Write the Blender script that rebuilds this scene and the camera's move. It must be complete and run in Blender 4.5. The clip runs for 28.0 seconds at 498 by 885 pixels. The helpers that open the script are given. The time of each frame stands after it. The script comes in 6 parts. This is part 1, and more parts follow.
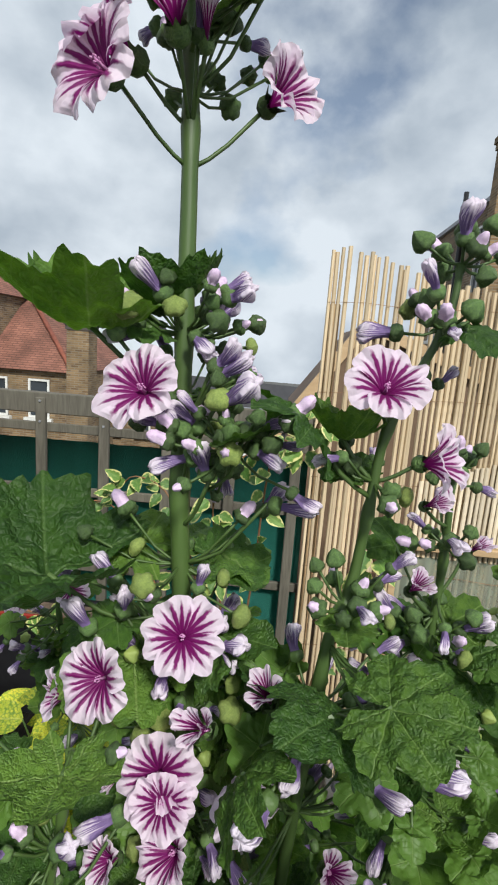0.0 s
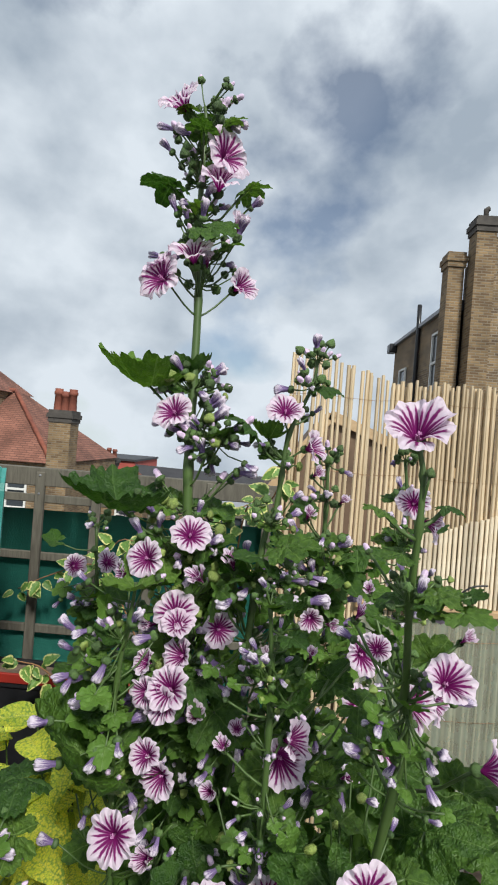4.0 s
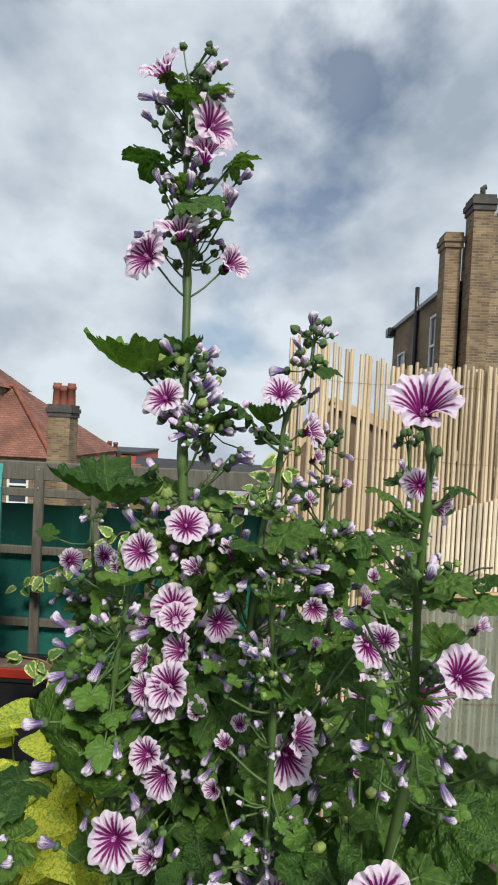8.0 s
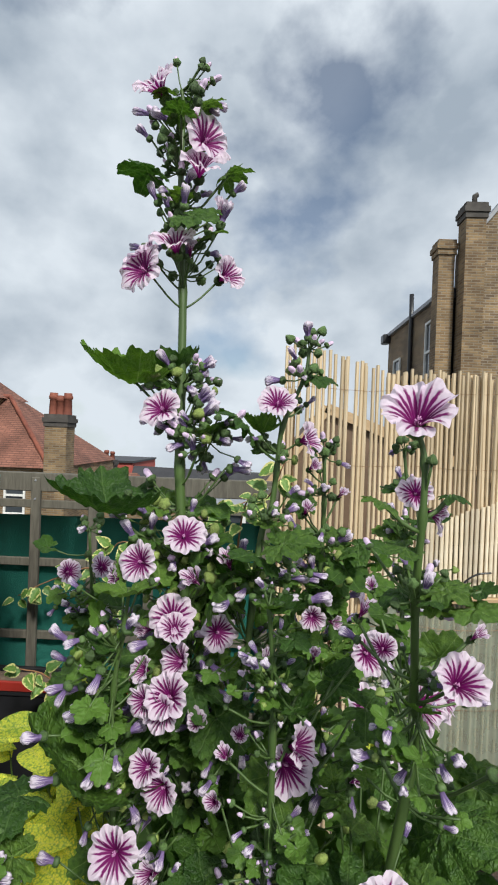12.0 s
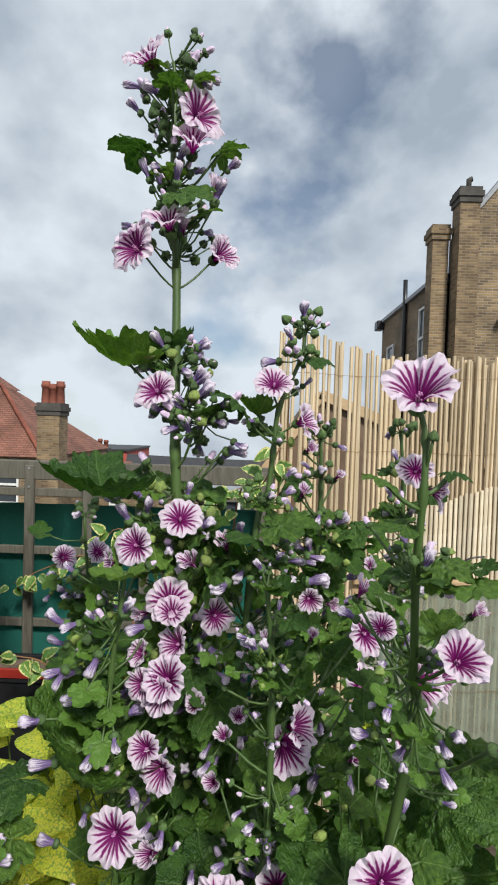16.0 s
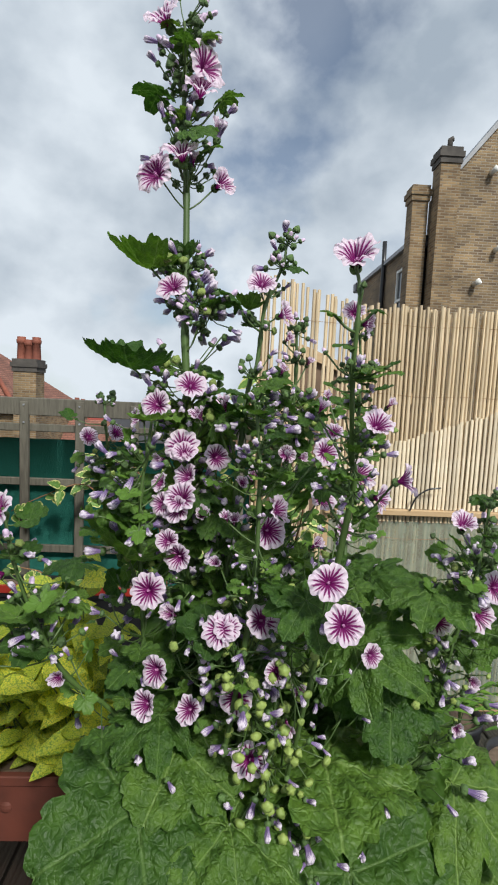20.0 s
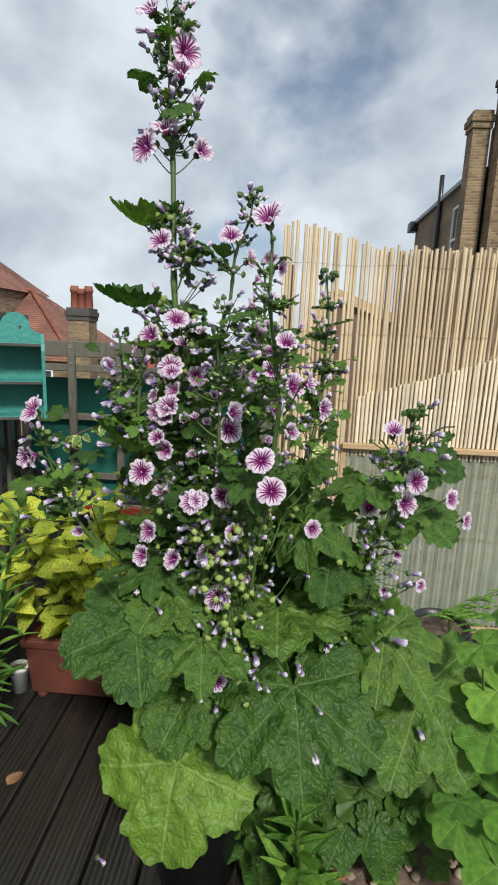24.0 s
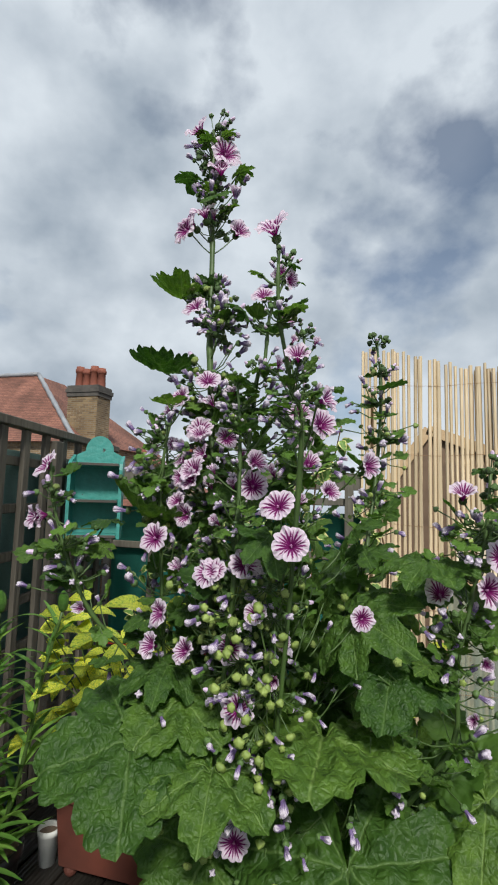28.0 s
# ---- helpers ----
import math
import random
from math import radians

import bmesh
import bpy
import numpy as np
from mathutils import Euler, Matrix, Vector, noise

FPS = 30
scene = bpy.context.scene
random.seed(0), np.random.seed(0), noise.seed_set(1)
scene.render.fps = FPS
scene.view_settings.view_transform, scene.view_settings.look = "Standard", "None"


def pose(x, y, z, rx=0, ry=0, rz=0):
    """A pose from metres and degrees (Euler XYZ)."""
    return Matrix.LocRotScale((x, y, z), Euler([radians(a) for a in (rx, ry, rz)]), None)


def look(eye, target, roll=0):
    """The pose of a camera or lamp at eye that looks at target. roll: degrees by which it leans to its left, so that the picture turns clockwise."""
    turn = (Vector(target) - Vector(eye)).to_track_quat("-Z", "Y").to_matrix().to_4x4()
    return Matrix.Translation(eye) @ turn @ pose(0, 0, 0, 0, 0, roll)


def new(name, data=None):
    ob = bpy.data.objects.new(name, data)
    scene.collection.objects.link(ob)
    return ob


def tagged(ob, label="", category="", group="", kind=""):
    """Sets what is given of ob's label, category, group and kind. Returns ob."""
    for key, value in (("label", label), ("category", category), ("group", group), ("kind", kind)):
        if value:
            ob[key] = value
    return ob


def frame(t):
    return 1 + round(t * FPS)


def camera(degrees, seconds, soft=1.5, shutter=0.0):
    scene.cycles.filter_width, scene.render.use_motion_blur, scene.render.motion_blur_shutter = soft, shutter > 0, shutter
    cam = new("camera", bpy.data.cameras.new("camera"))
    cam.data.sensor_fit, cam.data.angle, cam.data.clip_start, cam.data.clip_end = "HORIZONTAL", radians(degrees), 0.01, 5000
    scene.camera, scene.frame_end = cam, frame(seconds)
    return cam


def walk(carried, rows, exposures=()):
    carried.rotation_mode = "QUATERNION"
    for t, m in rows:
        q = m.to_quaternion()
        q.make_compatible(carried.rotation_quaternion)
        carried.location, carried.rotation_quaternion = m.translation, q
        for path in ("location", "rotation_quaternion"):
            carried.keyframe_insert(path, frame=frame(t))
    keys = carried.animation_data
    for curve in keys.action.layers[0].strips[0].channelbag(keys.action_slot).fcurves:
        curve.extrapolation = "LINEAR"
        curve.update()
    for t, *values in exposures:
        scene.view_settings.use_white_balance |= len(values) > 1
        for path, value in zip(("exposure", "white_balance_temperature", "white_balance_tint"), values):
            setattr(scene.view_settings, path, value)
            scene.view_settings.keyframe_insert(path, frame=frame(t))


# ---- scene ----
cam = camera(53.0, 28.0, 2.0)
PATH = [
    (0, (0.056, -0.21, 1.445), (-0.06, 1.74, 1.07), 4.3),
    (0.5, (0.06, -0.213, 1.45), (-0.045, 1.74, 1.10), 4.2),
    (1, (0.064, -0.316, 1.424), (-0.02, 1.68, 1.28), 4.3),
    (1.5, (0.088, -0.365, 1.418), (-0.078, 1.626, 1.347), 3.9),
    (2, (0.086, -0.47, 1.4), (-0.029, 1.527, 1.41), 4.0),
    (2.5, (0.082, -0.5, 1.392), (-0.002, 1.498, 1.416), 4.3),
    (3, (0.082, -0.506, 1.393), (0.014, 1.493, 1.406), 4.3),
    (3.5, (0.085, -0.512, 1.395), (0.027, 1.487, 1.402), 4.4),
    (4, (0.084, -0.512, 1.393), (0.031, 1.487, 1.394), 4.5),
    (4.5, (0.085, -0.512, 1.39), (0.03, 1.487, 1.382), 4.4),
    (6.5, (0.088, -0.508, 1.396), (0.018, 1.49, 1.359), 3.2),
    (7, (0.09, -0.5, 1.393), (0.025, 1.498, 1.352), 2.9),
    (7.5, (0.091, -0.493, 1.391), (0.034, 1.506, 1.349), 2.9),
    (8, (0.089, -0.488, 1.389), (0.036, 1.511, 1.346), 2.8),
    (8.5, (0.088, -0.492, 1.391), (0.053, 1.507, 1.348), 2.9),
    (9, (0.093, -0.491, 1.391), (0.064, 1.509, 1.35), 2.9),
    (9.5, (0.093, -0.497, 1.393), (0.064, 1.503, 1.355), 2.7),
    (10, (0.088, -0.501, 1.394), (0.056, 1.499, 1.359), 2.6),
    (10.5, (0.087, -0.494, 1.393), (0.05, 1.505, 1.361), 2.5),
    (11, (0.093, -0.486, 1.392), (0.04, 1.513, 1.357), 2.5),
    (11.5, (0.091, -0.491, 1.391), (0.042, 1.508, 1.367), 2.3),
    (13.5, (0.088, -0.488, 1.392), (0.057, 1.512, 1.392), 2.2),
    (14, (0.089, -0.49, 1.393), (0.063, 1.51, 1.379), 2.2),
    (14.5, (0.092, -0.487, 1.389), (0.075, 1.513, 1.361), 2.0),
    (15, (0.09, -0.476, 1.379), (0.08, 1.524, 1.334), 2.0),
    (15.5, (0.09, -0.484, 1.383), (0.077, 1.516, 1.33), 1.8),
    (16, (0.087, -0.485, 1.385), (0.07, 1.514, 1.325), 1.8),
    (16.5, (0.089, -0.485, 1.386), (0.068, 1.513, 1.3), 1.9),
    (17, (0.088, -0.488, 1.385), (0.048, 1.506, 1.228), 2.0),
    (17.5, (0.078, -0.471, 1.347), (0.019, 1.512, 1.094), 1.6),
    (18, (0.098, -0.471, 1.329), (0.018, 1.497, 0.985), 0.7),
    (18.5, (0.107, -0.474, 1.317), (0.021, 1.481, 0.906), 0.5),
    (19, (0.078, -0.594, 1.296), (0.124, 1.389, 1.039), 2.1),
    (19.5, (0.079, -0.658, 1.304), (0.128, 1.325, 1.052), 2.4),
    (20, (0.07, -0.67, 1.281), (0.15, 1.319, 1.082), 2.6),
    (20.5, (0.066, -0.675, 1.295), (0.147, 1.303, 1.01), 3.0),
    (21, (0.09, -0.736, 1.271), (0.165, 1.236, 0.944), 1.9),
    (21.5, (0.147, -0.765, 1.234), (0.19, 1.185, 0.79), 0.7),
    (23.5, (0.192, -0.855, 1.255), (0.146, 1.087, 0.778), 2.6),
    (24, (0.205, -0.873, 1.259), (0.091, 1.082, 0.852), 2.3),
    (24.5, (0.219, -0.92, 1.277), (0.05, 1.042, 0.923), 3.1),
    (25, (0.234, -0.97, 1.294), (0.016, 0.998, 1.008), 2.7),
    (25.5, (0.271, -0.947, 1.204), (-0.107, 1.016, 1.127), 4.4),
    (26, (0.32, -0.936, 1.17), (-0.205, 0.994, 1.187), 2.8),
    (26.5, (0.347, -0.899, 1.112), (-0.242, 1.011, 1.166), 1.3),
    (27, (0.353, -0.859, 1.093), (-0.252, 1.046, 1.177), 1.2),
    (27.5, (0.333, -0.786, 1.081), (-0.275, 1.112, 1.248), 2.6),
    (28, (0.309, -0.747, 1.096), (-0.229, 1.168, 1.306), 1.6),
]
EXPOSURES = [(0.0, -0.02), (1.0, -0.05), (11.0, -0.07), (17.0, -0.05), (21.0, -0.03), (24.0, -0.03), (26.0, -0.12), (28.0, -0.16)]
walk(cam, [(t, look(eye, target, roll)) for t, eye, target, roll in PATH], EXPOSURES)

# ---- sky and sun ----
world = bpy.data.worlds.new("sky")
scene.world = world
world.use_nodes = True
wn, wl = world.node_tree.nodes, world.node_tree.links
wn.clear()
SUN_UP, SUN_ROUND = 42, 158


def wnode(kind, **values):
    n = wn.new(kind)
    for k, v in values.items():
        n.inputs[k.replace("_", " ")].default_value = v
    return n


sky = wnode("ShaderNodeTexSky")
sky.sky_type, sky.sun_disc = "NISHITA", False
sky.sun_elevation, sky.sun_rotation = radians(SUN_UP), radians(SUN_ROUND)
coord = wn.new("ShaderNodeTexCoord")
split = wn.new("ShaderNodeSeparateXYZ")
wl.new(coord.outputs["Generated"], split.inputs[0])
lift = wn.new("ShaderNodeMath")
lift.operation = "MAXIMUM"
lift.inputs[1].default_value = 0.06
wl.new(split.outputs["Z"], lift.inputs[0])
above = wn.new("ShaderNodeCombineXYZ")
for axis in "XY":
    wl.new(split.outputs[axis], above.inputs[axis])
wl.new(lift.outputs[0], above.inputs["Z"])
wl.new(above.outputs[0], sky.inputs["Vector"])
mapping = wnode("ShaderNodeMapping", Location=(0.8, 0.5, 0.35), Rotation=(0.0, 0.0, radians(-49)), Scale=(-1.0, 1.0, 1.35))
wl.new(coord.outputs["Generated"], mapping.inputs["Vector"])
puffs = wnode("ShaderNodeTexNoise", Scale=3.1, Detail=9.0, Roughness=0.5, Distortion=0.0)
wl.new(mapping.outputs["Vector"], puffs.inputs["Vector"])
cover = wn.new("ShaderNodeValToRGB")
cover.color_ramp.elements[0].position, cover.color_ramp.elements[1].position = 0.33, 0.455
cover.color_ramp.elements[0].color = (0.22, 0.22, 0.22, 1)
wl.new(puffs.outputs["Fac"], cover.inputs["Fac"])
depth = wnode("ShaderNodeTexNoise", Scale=4.2, Detail=7.0, Roughness=0.48)
wl.new(mapping.outputs["Vector"], depth.inputs["Vector"])
tone = wn.new("ShaderNodeValToRGB")
tone.color_ramp.elements[0].position, tone.color_ramp.elements[1].position = 0.34, 0.62
tone.color_ramp.elements[0].color, tone.color_ramp.elements[1].color = (3.9, 4.65, 5.5, 1), (7.7, 8.45, 9.15, 1)
wl.new(depth.outputs["Fac"], tone.inputs["Fac"])
mix = wn.new("ShaderNodeMix")
mix.data_type = "RGBA"
wl.new(cover.outputs["Color"], mix.inputs[0])
wl.new(sky.outputs["Color"], mix.inputs[6])
wl.new(tone.outputs["Color"], mix.inputs[7])
back = wnode("ShaderNodeBackground", Strength=0.1)
wl.new(mix.outputs[2], back.inputs["Color"])
wl.new(back.outputs["Background"], wn.new("ShaderNodeOutputWorld").inputs["Surface"])

sun = new("sun", bpy.data.lights.new("sun", "SUN"))
sun.data.energy, sun.data.angle, sun.data.color = 4.6, radians(8), (0.97, 0.96, 0.9)
su, sr = radians(SUN_UP), radians(SUN_ROUND)
sun.matrix_world = look((math.sin(sr) * math.cos(su), math.cos(sr) * math.cos(su), math.sin(su)), (0, 0, 0))


# ---- materials ----
def material(name, base, rough=0.7, dark=None, scale=20.0, bump=0.2, metal=0.0, stretch=(1, 1, 1), vary=0.0, big=None):
    """A surface with grain at two scales between base and dark, and fine relief; vary: lightness by piece."""
    m = bpy.data.materials.new(name)
    m.use_nodes = True
    n, l = m.node_tree.nodes, m.node_tree.links
    b = n["Principled BSDF"]
    b.inputs["Roughness"].default_value, b.inputs["Metallic"].default_value = rough, metal
    dark = dark or tuple(c * 0.6 for c in base)
    c = n.new("ShaderNodeTexCoord")
    mp = n.new("ShaderNodeMapping")
    mp.inputs["Scale"].default_value = stretch
    l.new(c.outputs["Object"], mp.inputs["Vector"])
    fine = n.new("ShaderNodeTexNoise")
    fine.inputs["Scale"].default_value, fine.inputs["Detail"].default_value = scale, 6
    l.new(mp.outputs["Vector"], fine.inputs["Vector"])
    wide = n.new("ShaderNodeTexNoise")
    wide.inputs["Scale"].default_value, wide.inputs["Detail"].default_value = big or scale / 7, 3
    l.new(c.outputs["Object"], wide.inputs["Vector"])
    add = n.new("ShaderNodeMath")
    add.operation = "ADD"
    l.new(fine.outputs["Fac"], add.inputs[0])
    l.new(wide.outputs["Fac"], add.inputs[1])
    ramp = n.new("ShaderNodeMapRange")
    ramp.inputs["From Min"].default_value, ramp.inputs["From Max"].default_value = 0.72, 1.28
    l.new(add.outputs[0], ramp.inputs["Value"])
    mixer = n.new("ShaderNodeMix")
    mixer.data_type = "RGBA"
    mixer.inputs[6].default_value, mixer.inputs[7].default_value = (*dark, 1), (*base, 1)
    l.new(ramp.outputs[0], mixer.inputs[0])
    out = mixer.outputs[2]
    if vary:
        info = n.new("ShaderNodeObjectInfo")
        hsv = n.new("ShaderNodeHueSaturation")
        mr = n.new("ShaderNodeMapRange")
        mr.inputs["To Min"].default_value, mr.inputs["To Max"].default_value = 1 - vary, 1 + vary
        l.new(info.outputs["Random"], mr.inputs["Value"])
        l.new(mr.outputs[0], hsv.inputs["Value"])
        l.new(out, hsv.inputs["Color"])
        out = hsv.outputs["Color"]
    l.new(out, b.inputs["Base Color"])
    if bump:
        bp = n.new("ShaderNodeBump")
        bp.inputs["Strength"].default_value, bp.inputs["Distance"].default_value = bump, 0.01
        l.new(fine.outputs["Fac"], bp.inputs["Height"])
        l.new(bp.outputs["Normal"], b.inputs["Normal"])
    return m


M = {}
M["deck"] = material("dark wet decking", (0.03, 0.026, 0.022), 0.28, (0.012, 0.0105, 0.009), 9, 0.4, stretch=(6, 0.5, 6), vary=0.25)
M["bamboo"] = material("split bamboo", (0.66, 0.53, 0.36), 0.5, (0.46, 0.35, 0.21), 14, 0.2, stretch=(3, 3, 0.5), vary=0.22)
# lighter copy of the bamboo, with the sunlight put into its colour
M["sunlit_bamboo"] = material("sunlit bamboo", (0.78, 0.68, 0.52), 0.5, (0.62, 0.51, 0.35), 14, 0.2, stretch=(3, 3, 0.5), vary=0.2)
M["grey_wood"] = material("weathered timber", (0.15, 0.138, 0.108), 0.85, (0.07, 0.062, 0.048), 16, 0.5, stretch=(4, 4, 0.6), vary=0.15)
# darker copy of the weathered timber; the side screen's shade is in its colour
M["shaded_wood"] = material("shaded trellis timber", (0.1, 0.088, 0.068), 0.88, (0.045, 0.038, 0.03), 16, 0.5, stretch=(4, 4, 0.6), vary=0.2)
M["slate"] = material("dark slate", (0.045, 0.045, 0.05), 0.6, (0.028, 0.028, 0.032), 6, 0.2)
M["red_tile"] = material("red clay", (0.27, 0.085, 0.05), 0.8, (0.15, 0.045, 0.03), 9, 0.3)
M["terracotta"] = material("terracotta pot", (0.13, 0.033, 0.019), 0.75, (0.075, 0.02, 0.012), 14, 0.2)
M["teal"] = material("teal paint", (0.045, 0.26, 0.225), 0.5, (0.03, 0.185, 0.16), 40, 0.35)
M["ground"] = material("far ground", (0.12, 0.12, 0.11), 0.9, (0.07, 0.07, 0.065), 1.5, 0.1)


def part(name, bm, mat, parent=None, label=""):
    mesh = bpy.data.meshes.new(name)
    bm.to_mesh(mesh)
    bm.free()
    if mat:
        mesh.materials.append(mat)
    ob = new(name, mesh)
    if parent:
        ob.parent = parent
    if label:
        ob["label"] = label
    return ob


def box(bm, x0, x1, y0, y1, z0, z1, bevel=0.0):
    m = Matrix.Translation(((x0 + x1) / 2, (y0 + y1) / 2, (z0 + z1) / 2)) @ Matrix.Diagonal((x1 - x0, y1 - y0, z1 - z0, 1))
    geo = bmesh.ops.create_cube(bm, size=1, matrix=m)
    if bevel:
        edges = list({e for v in geo["verts"] for e in v.link_edges})
        bmesh.ops.bevel(bm, geom=edges, offset=bevel, segments=1, affect="EDGES")
    return bm


def boxed(name, mat, parent, x0, x1, y0, y1, z0, z1, bevel=0.0, label=""):
    return part(name, box(bmesh.new(), x0, x1, y0, y1, z0, z1, bevel), mat, parent, label)




def tube(bm, points, radii, sides=7):
    """A tapered tube along points."""
    rings = []
    for i, p in enumerate(points):
        p = Vector(p)
        ahead = (Vector(points[min(i + 1, len(points) - 1)]) - Vector(points[max(i - 1, 0)])).normalized()
        u = ahead.orthogonal().normalized() if not rings else (last - ahead * last.dot(ahead)).normalized()
        last = u
        w = ahead.cross(u)
        rings.append([bm.verts.new(p + (u * math.cos(a) + w * math.sin(a)) * radii[i]) for a in (2 * math.pi * k / sides for k in range(sides))])
    for a, b in zip(rings, rings[1:]):
        for k in range(sides):
            f = bm.faces.new((a[k], a[(k + 1) % sides], b[(k + 1) % sides], b[k]))
            f.smooth = True
    bm.faces.new(rings[0][::-1])
    bm.faces.new(rings[-1])
    return bm


def curve_points(points, n=6):
    """Points on a smooth line through the given ones."""
    v = [Vector(p) for p in points]
    v = [v[0] * 2 - v[1]] + v + [v[-1] * 2 - v[-2]]
    out = []
    for a, b, c, d in zip(v, v[1:], v[2:], v[3:]):
        for k in range(n):
            t = k / n
            out.append(0.5 * ((2 * b) + (c - a) * t + (2 * a - 5 * b + 4 * c - d) * t * t + (3 * b - a - 3 * c + d) * t ** 3))
    return out + [v[-2]]


def wall_uv(ob):
    """Lays texture space on a mesh in metres, by the way each face looks."""
    me = ob.data
    uv = me.uv_layers.new(name="UVMap")
    for poly in me.polygons:
        n = poly.normal
        for li in poly.loop_indices:
            c = me.vertices[me.loops[li].vertex_index].co
            if abs(n.z) > 0.9:
                uv.data[li].uv = (c.x, c.y)
            else:
                side = Vector((-n.y, n.x, 0)).normalized()
                uv.data[li].uv = (c.dot(side), c.z)
    return ob


def brick_material(name, one, two, mortar, rough=0.9):
    m = material(name, one, rough, two, 3, 0.0)
    n, l = m.node_tree.nodes, m.node_tree.links
    uv = n.new("ShaderNodeUVMap")
    b = n.new("ShaderNodeTexBrick")
    for k, v in (("Scale", 1.0), ("Mortar Size", 0.008), ("Mortar Smooth", 0.3), ("Brick Width", 0.17), ("Row Height", 0.05), ("Bias", 0.0)):
        b.inputs[k].default_value = v
    b.inputs["Color1"].default_value, b.inputs["Color2"].default_value, b.inputs["Mortar"].default_value = (*one, 1), (*two, 1), (*mortar, 1)
    l.new(uv.outputs["UV"], b.inputs["Vector"])
    stain = n.new("ShaderNodeMix")
    stain.data_type, stain.blend_type = "RGBA", "MULTIPLY"
    stain.inputs[0].default_value = 0.75
    l.new(b.outputs["Color"], stain.inputs[6])
    tone = n.new("ShaderNodeTexNoise")
    tone.inputs["Scale"].default_value, tone.inputs["Detail"].default_value = 1.6, 5
    l.new(uv.outputs["UV"], tone.inputs["Vector"])
    r = n.new("ShaderNodeMapRange")
    r.inputs["From Min"].default_value, r.inputs["From Max"].default_value = 0.3, 0.7
    r.inputs["To Min"].default_value, r.inputs["To Max"].default_value = 0.38, 1.2
    l.new(tone.outputs["Fac"], r.inputs["Value"])
    l.new(r.outputs[0], stain.inputs[7])
    p = n["Principled BSDF"]
    l.new(stain.outputs[2], p.inputs["Base Color"])
    bump = n.new("ShaderNodeBump")
    bump.inputs["Strength"].default_value, bump.inputs["Distance"].default_value, bump.invert = 0.7, 0.012, True
    l.new(b.outputs["Fac"], bump.inputs["Height"])
    l.new(bump.outputs["Normal"], p.inputs["Normal"])
    return m


def leaf_material(name, light, dark, vein, glow=0.3, wrinkle=17.0, bump=0.42, rough=0.5, blotch=None, rim=False):
    """A leaf: pale veins that radiate from the stalk, wrinkled relief between them, light shining through."""
    m = bpy.data.materials.new(name)
    m.use_nodes = True
    n, l = m.node_tree.nodes, m.node_tree.links
    p = n["Principled BSDF"]
    p.inputs["Roughness"].default_value, p.inputs["Specular IOR Level"].default_value = rough, 0.38
    uv = n.new("ShaderNodeUVMap")
    c = n.new("ShaderNodeTexCoord")
    fine = n.new("ShaderNodeTexNoise")
    fine.inputs["Scale"].default_value, fine.inputs["Detail"].default_value = 5.0, 5
    l.new(c.outputs["Object"], fine.inputs["Vector"])
    ramp = n.new("ShaderNodeMapRange")
    ramp.inputs["From Min"].default_value, ramp.inputs["From Max"].default_value = 0.35, 0.65
    l.new(fine.outputs["Fac"], ramp.inputs["Value"])
    body = n.new("ShaderNodeMix")
    body.data_type = "RGBA"
    body.inputs[6].default_value, body.inputs[7].default_value = (*dark, 1), (*light, 1)
    l.new(ramp.outputs[0], body.inputs[0])
    out = body.outputs[2]
    if rim:
        parts = n.new("ShaderNodeSeparateXYZ")
        l.new(uv.outputs["UV"], parts.inputs[0])
        side = n.new("ShaderNodeMath")
        side.operation = "ABSOLUTE"
        l.new(parts.outputs["X"], side.inputs[0])
        total = n.new("ShaderNodeMath")
        l.new(side.outputs[0], total.inputs[0])
        l.new(fine.outputs["Fac"], total.inputs[1])
        band = n.new("ShaderNodeMapRange")
        band.inputs["From Min"].default_value, band.inputs["From Max"].default_value = 0.8, 0.9
        l.new(total.outputs[0], band.inputs["Value"])
        sm = n.new("ShaderNodeMix")
        sm.data_type = "RGBA"
        l.new(band.outputs[0], sm.inputs[0])
        l.new(out, sm.inputs[6])
        sm.inputs[7].default_value = (*blotch, 1)
        out = sm.outputs[2]
    elif blotch:
        spot = n.new("ShaderNodeTexVoronoi")
        spot.inputs["Scale"].default_value = 24
        l.new(c.outputs["Object"], spot.inputs["Vector"])
        add = n.new("ShaderNodeMath")
        l.new(spot.outputs["Distance"], add.inputs[0])
        l.new(fine.outputs["Fac"], add.inputs[1])
        sr_ = n.new("ShaderNodeMapRange")
        sr_.inputs["From Min"].default_value, sr_.inputs["From Max"].default_value = 0.86, 1.28
        l.new(add.outputs[0], sr_.inputs["Value"])
        sm = n.new("ShaderNodeMix")
        sm.data_type = "RGBA"
        l.new(sr_.outputs[0], sm.inputs[0])
        l.new(out, sm.inputs[6])
        sm.inputs[7].default_value = (*blotch, 1)
        out = sm.outputs[2]
    sep = n.new("ShaderNodeSeparateXYZ")
    l.new(uv.outputs["UV"], sep.inputs[0])

    def calc(op, a, b=None, c_=None):
        k = n.new("ShaderNodeMath")
        k.operation = op
        for i, v in enumerate((a, b, c_)):
            if v is None:
                continue
            if isinstance(v, (int, float)):
                k.inputs[i].default_value = v
            else:
                l.new(v, k.inputs[i])
        return k.outputs[0]

    def step(v, lo, hi, to=1.0):
        k = n.new("ShaderNodeMapRange")
        k.inputs["From Min"].default_value, k.inputs["From Max"].default_value, k.inputs["To Max"].default_value = lo, hi, to
        l.new(v, k.inputs["Value"])
        return k.outputs[0]

    off = calc("ABSOLUTE", calc("SUBTRACT", calc("FRACT", calc("ADD", sep.outputs["X"], 0.5)), 0.5))
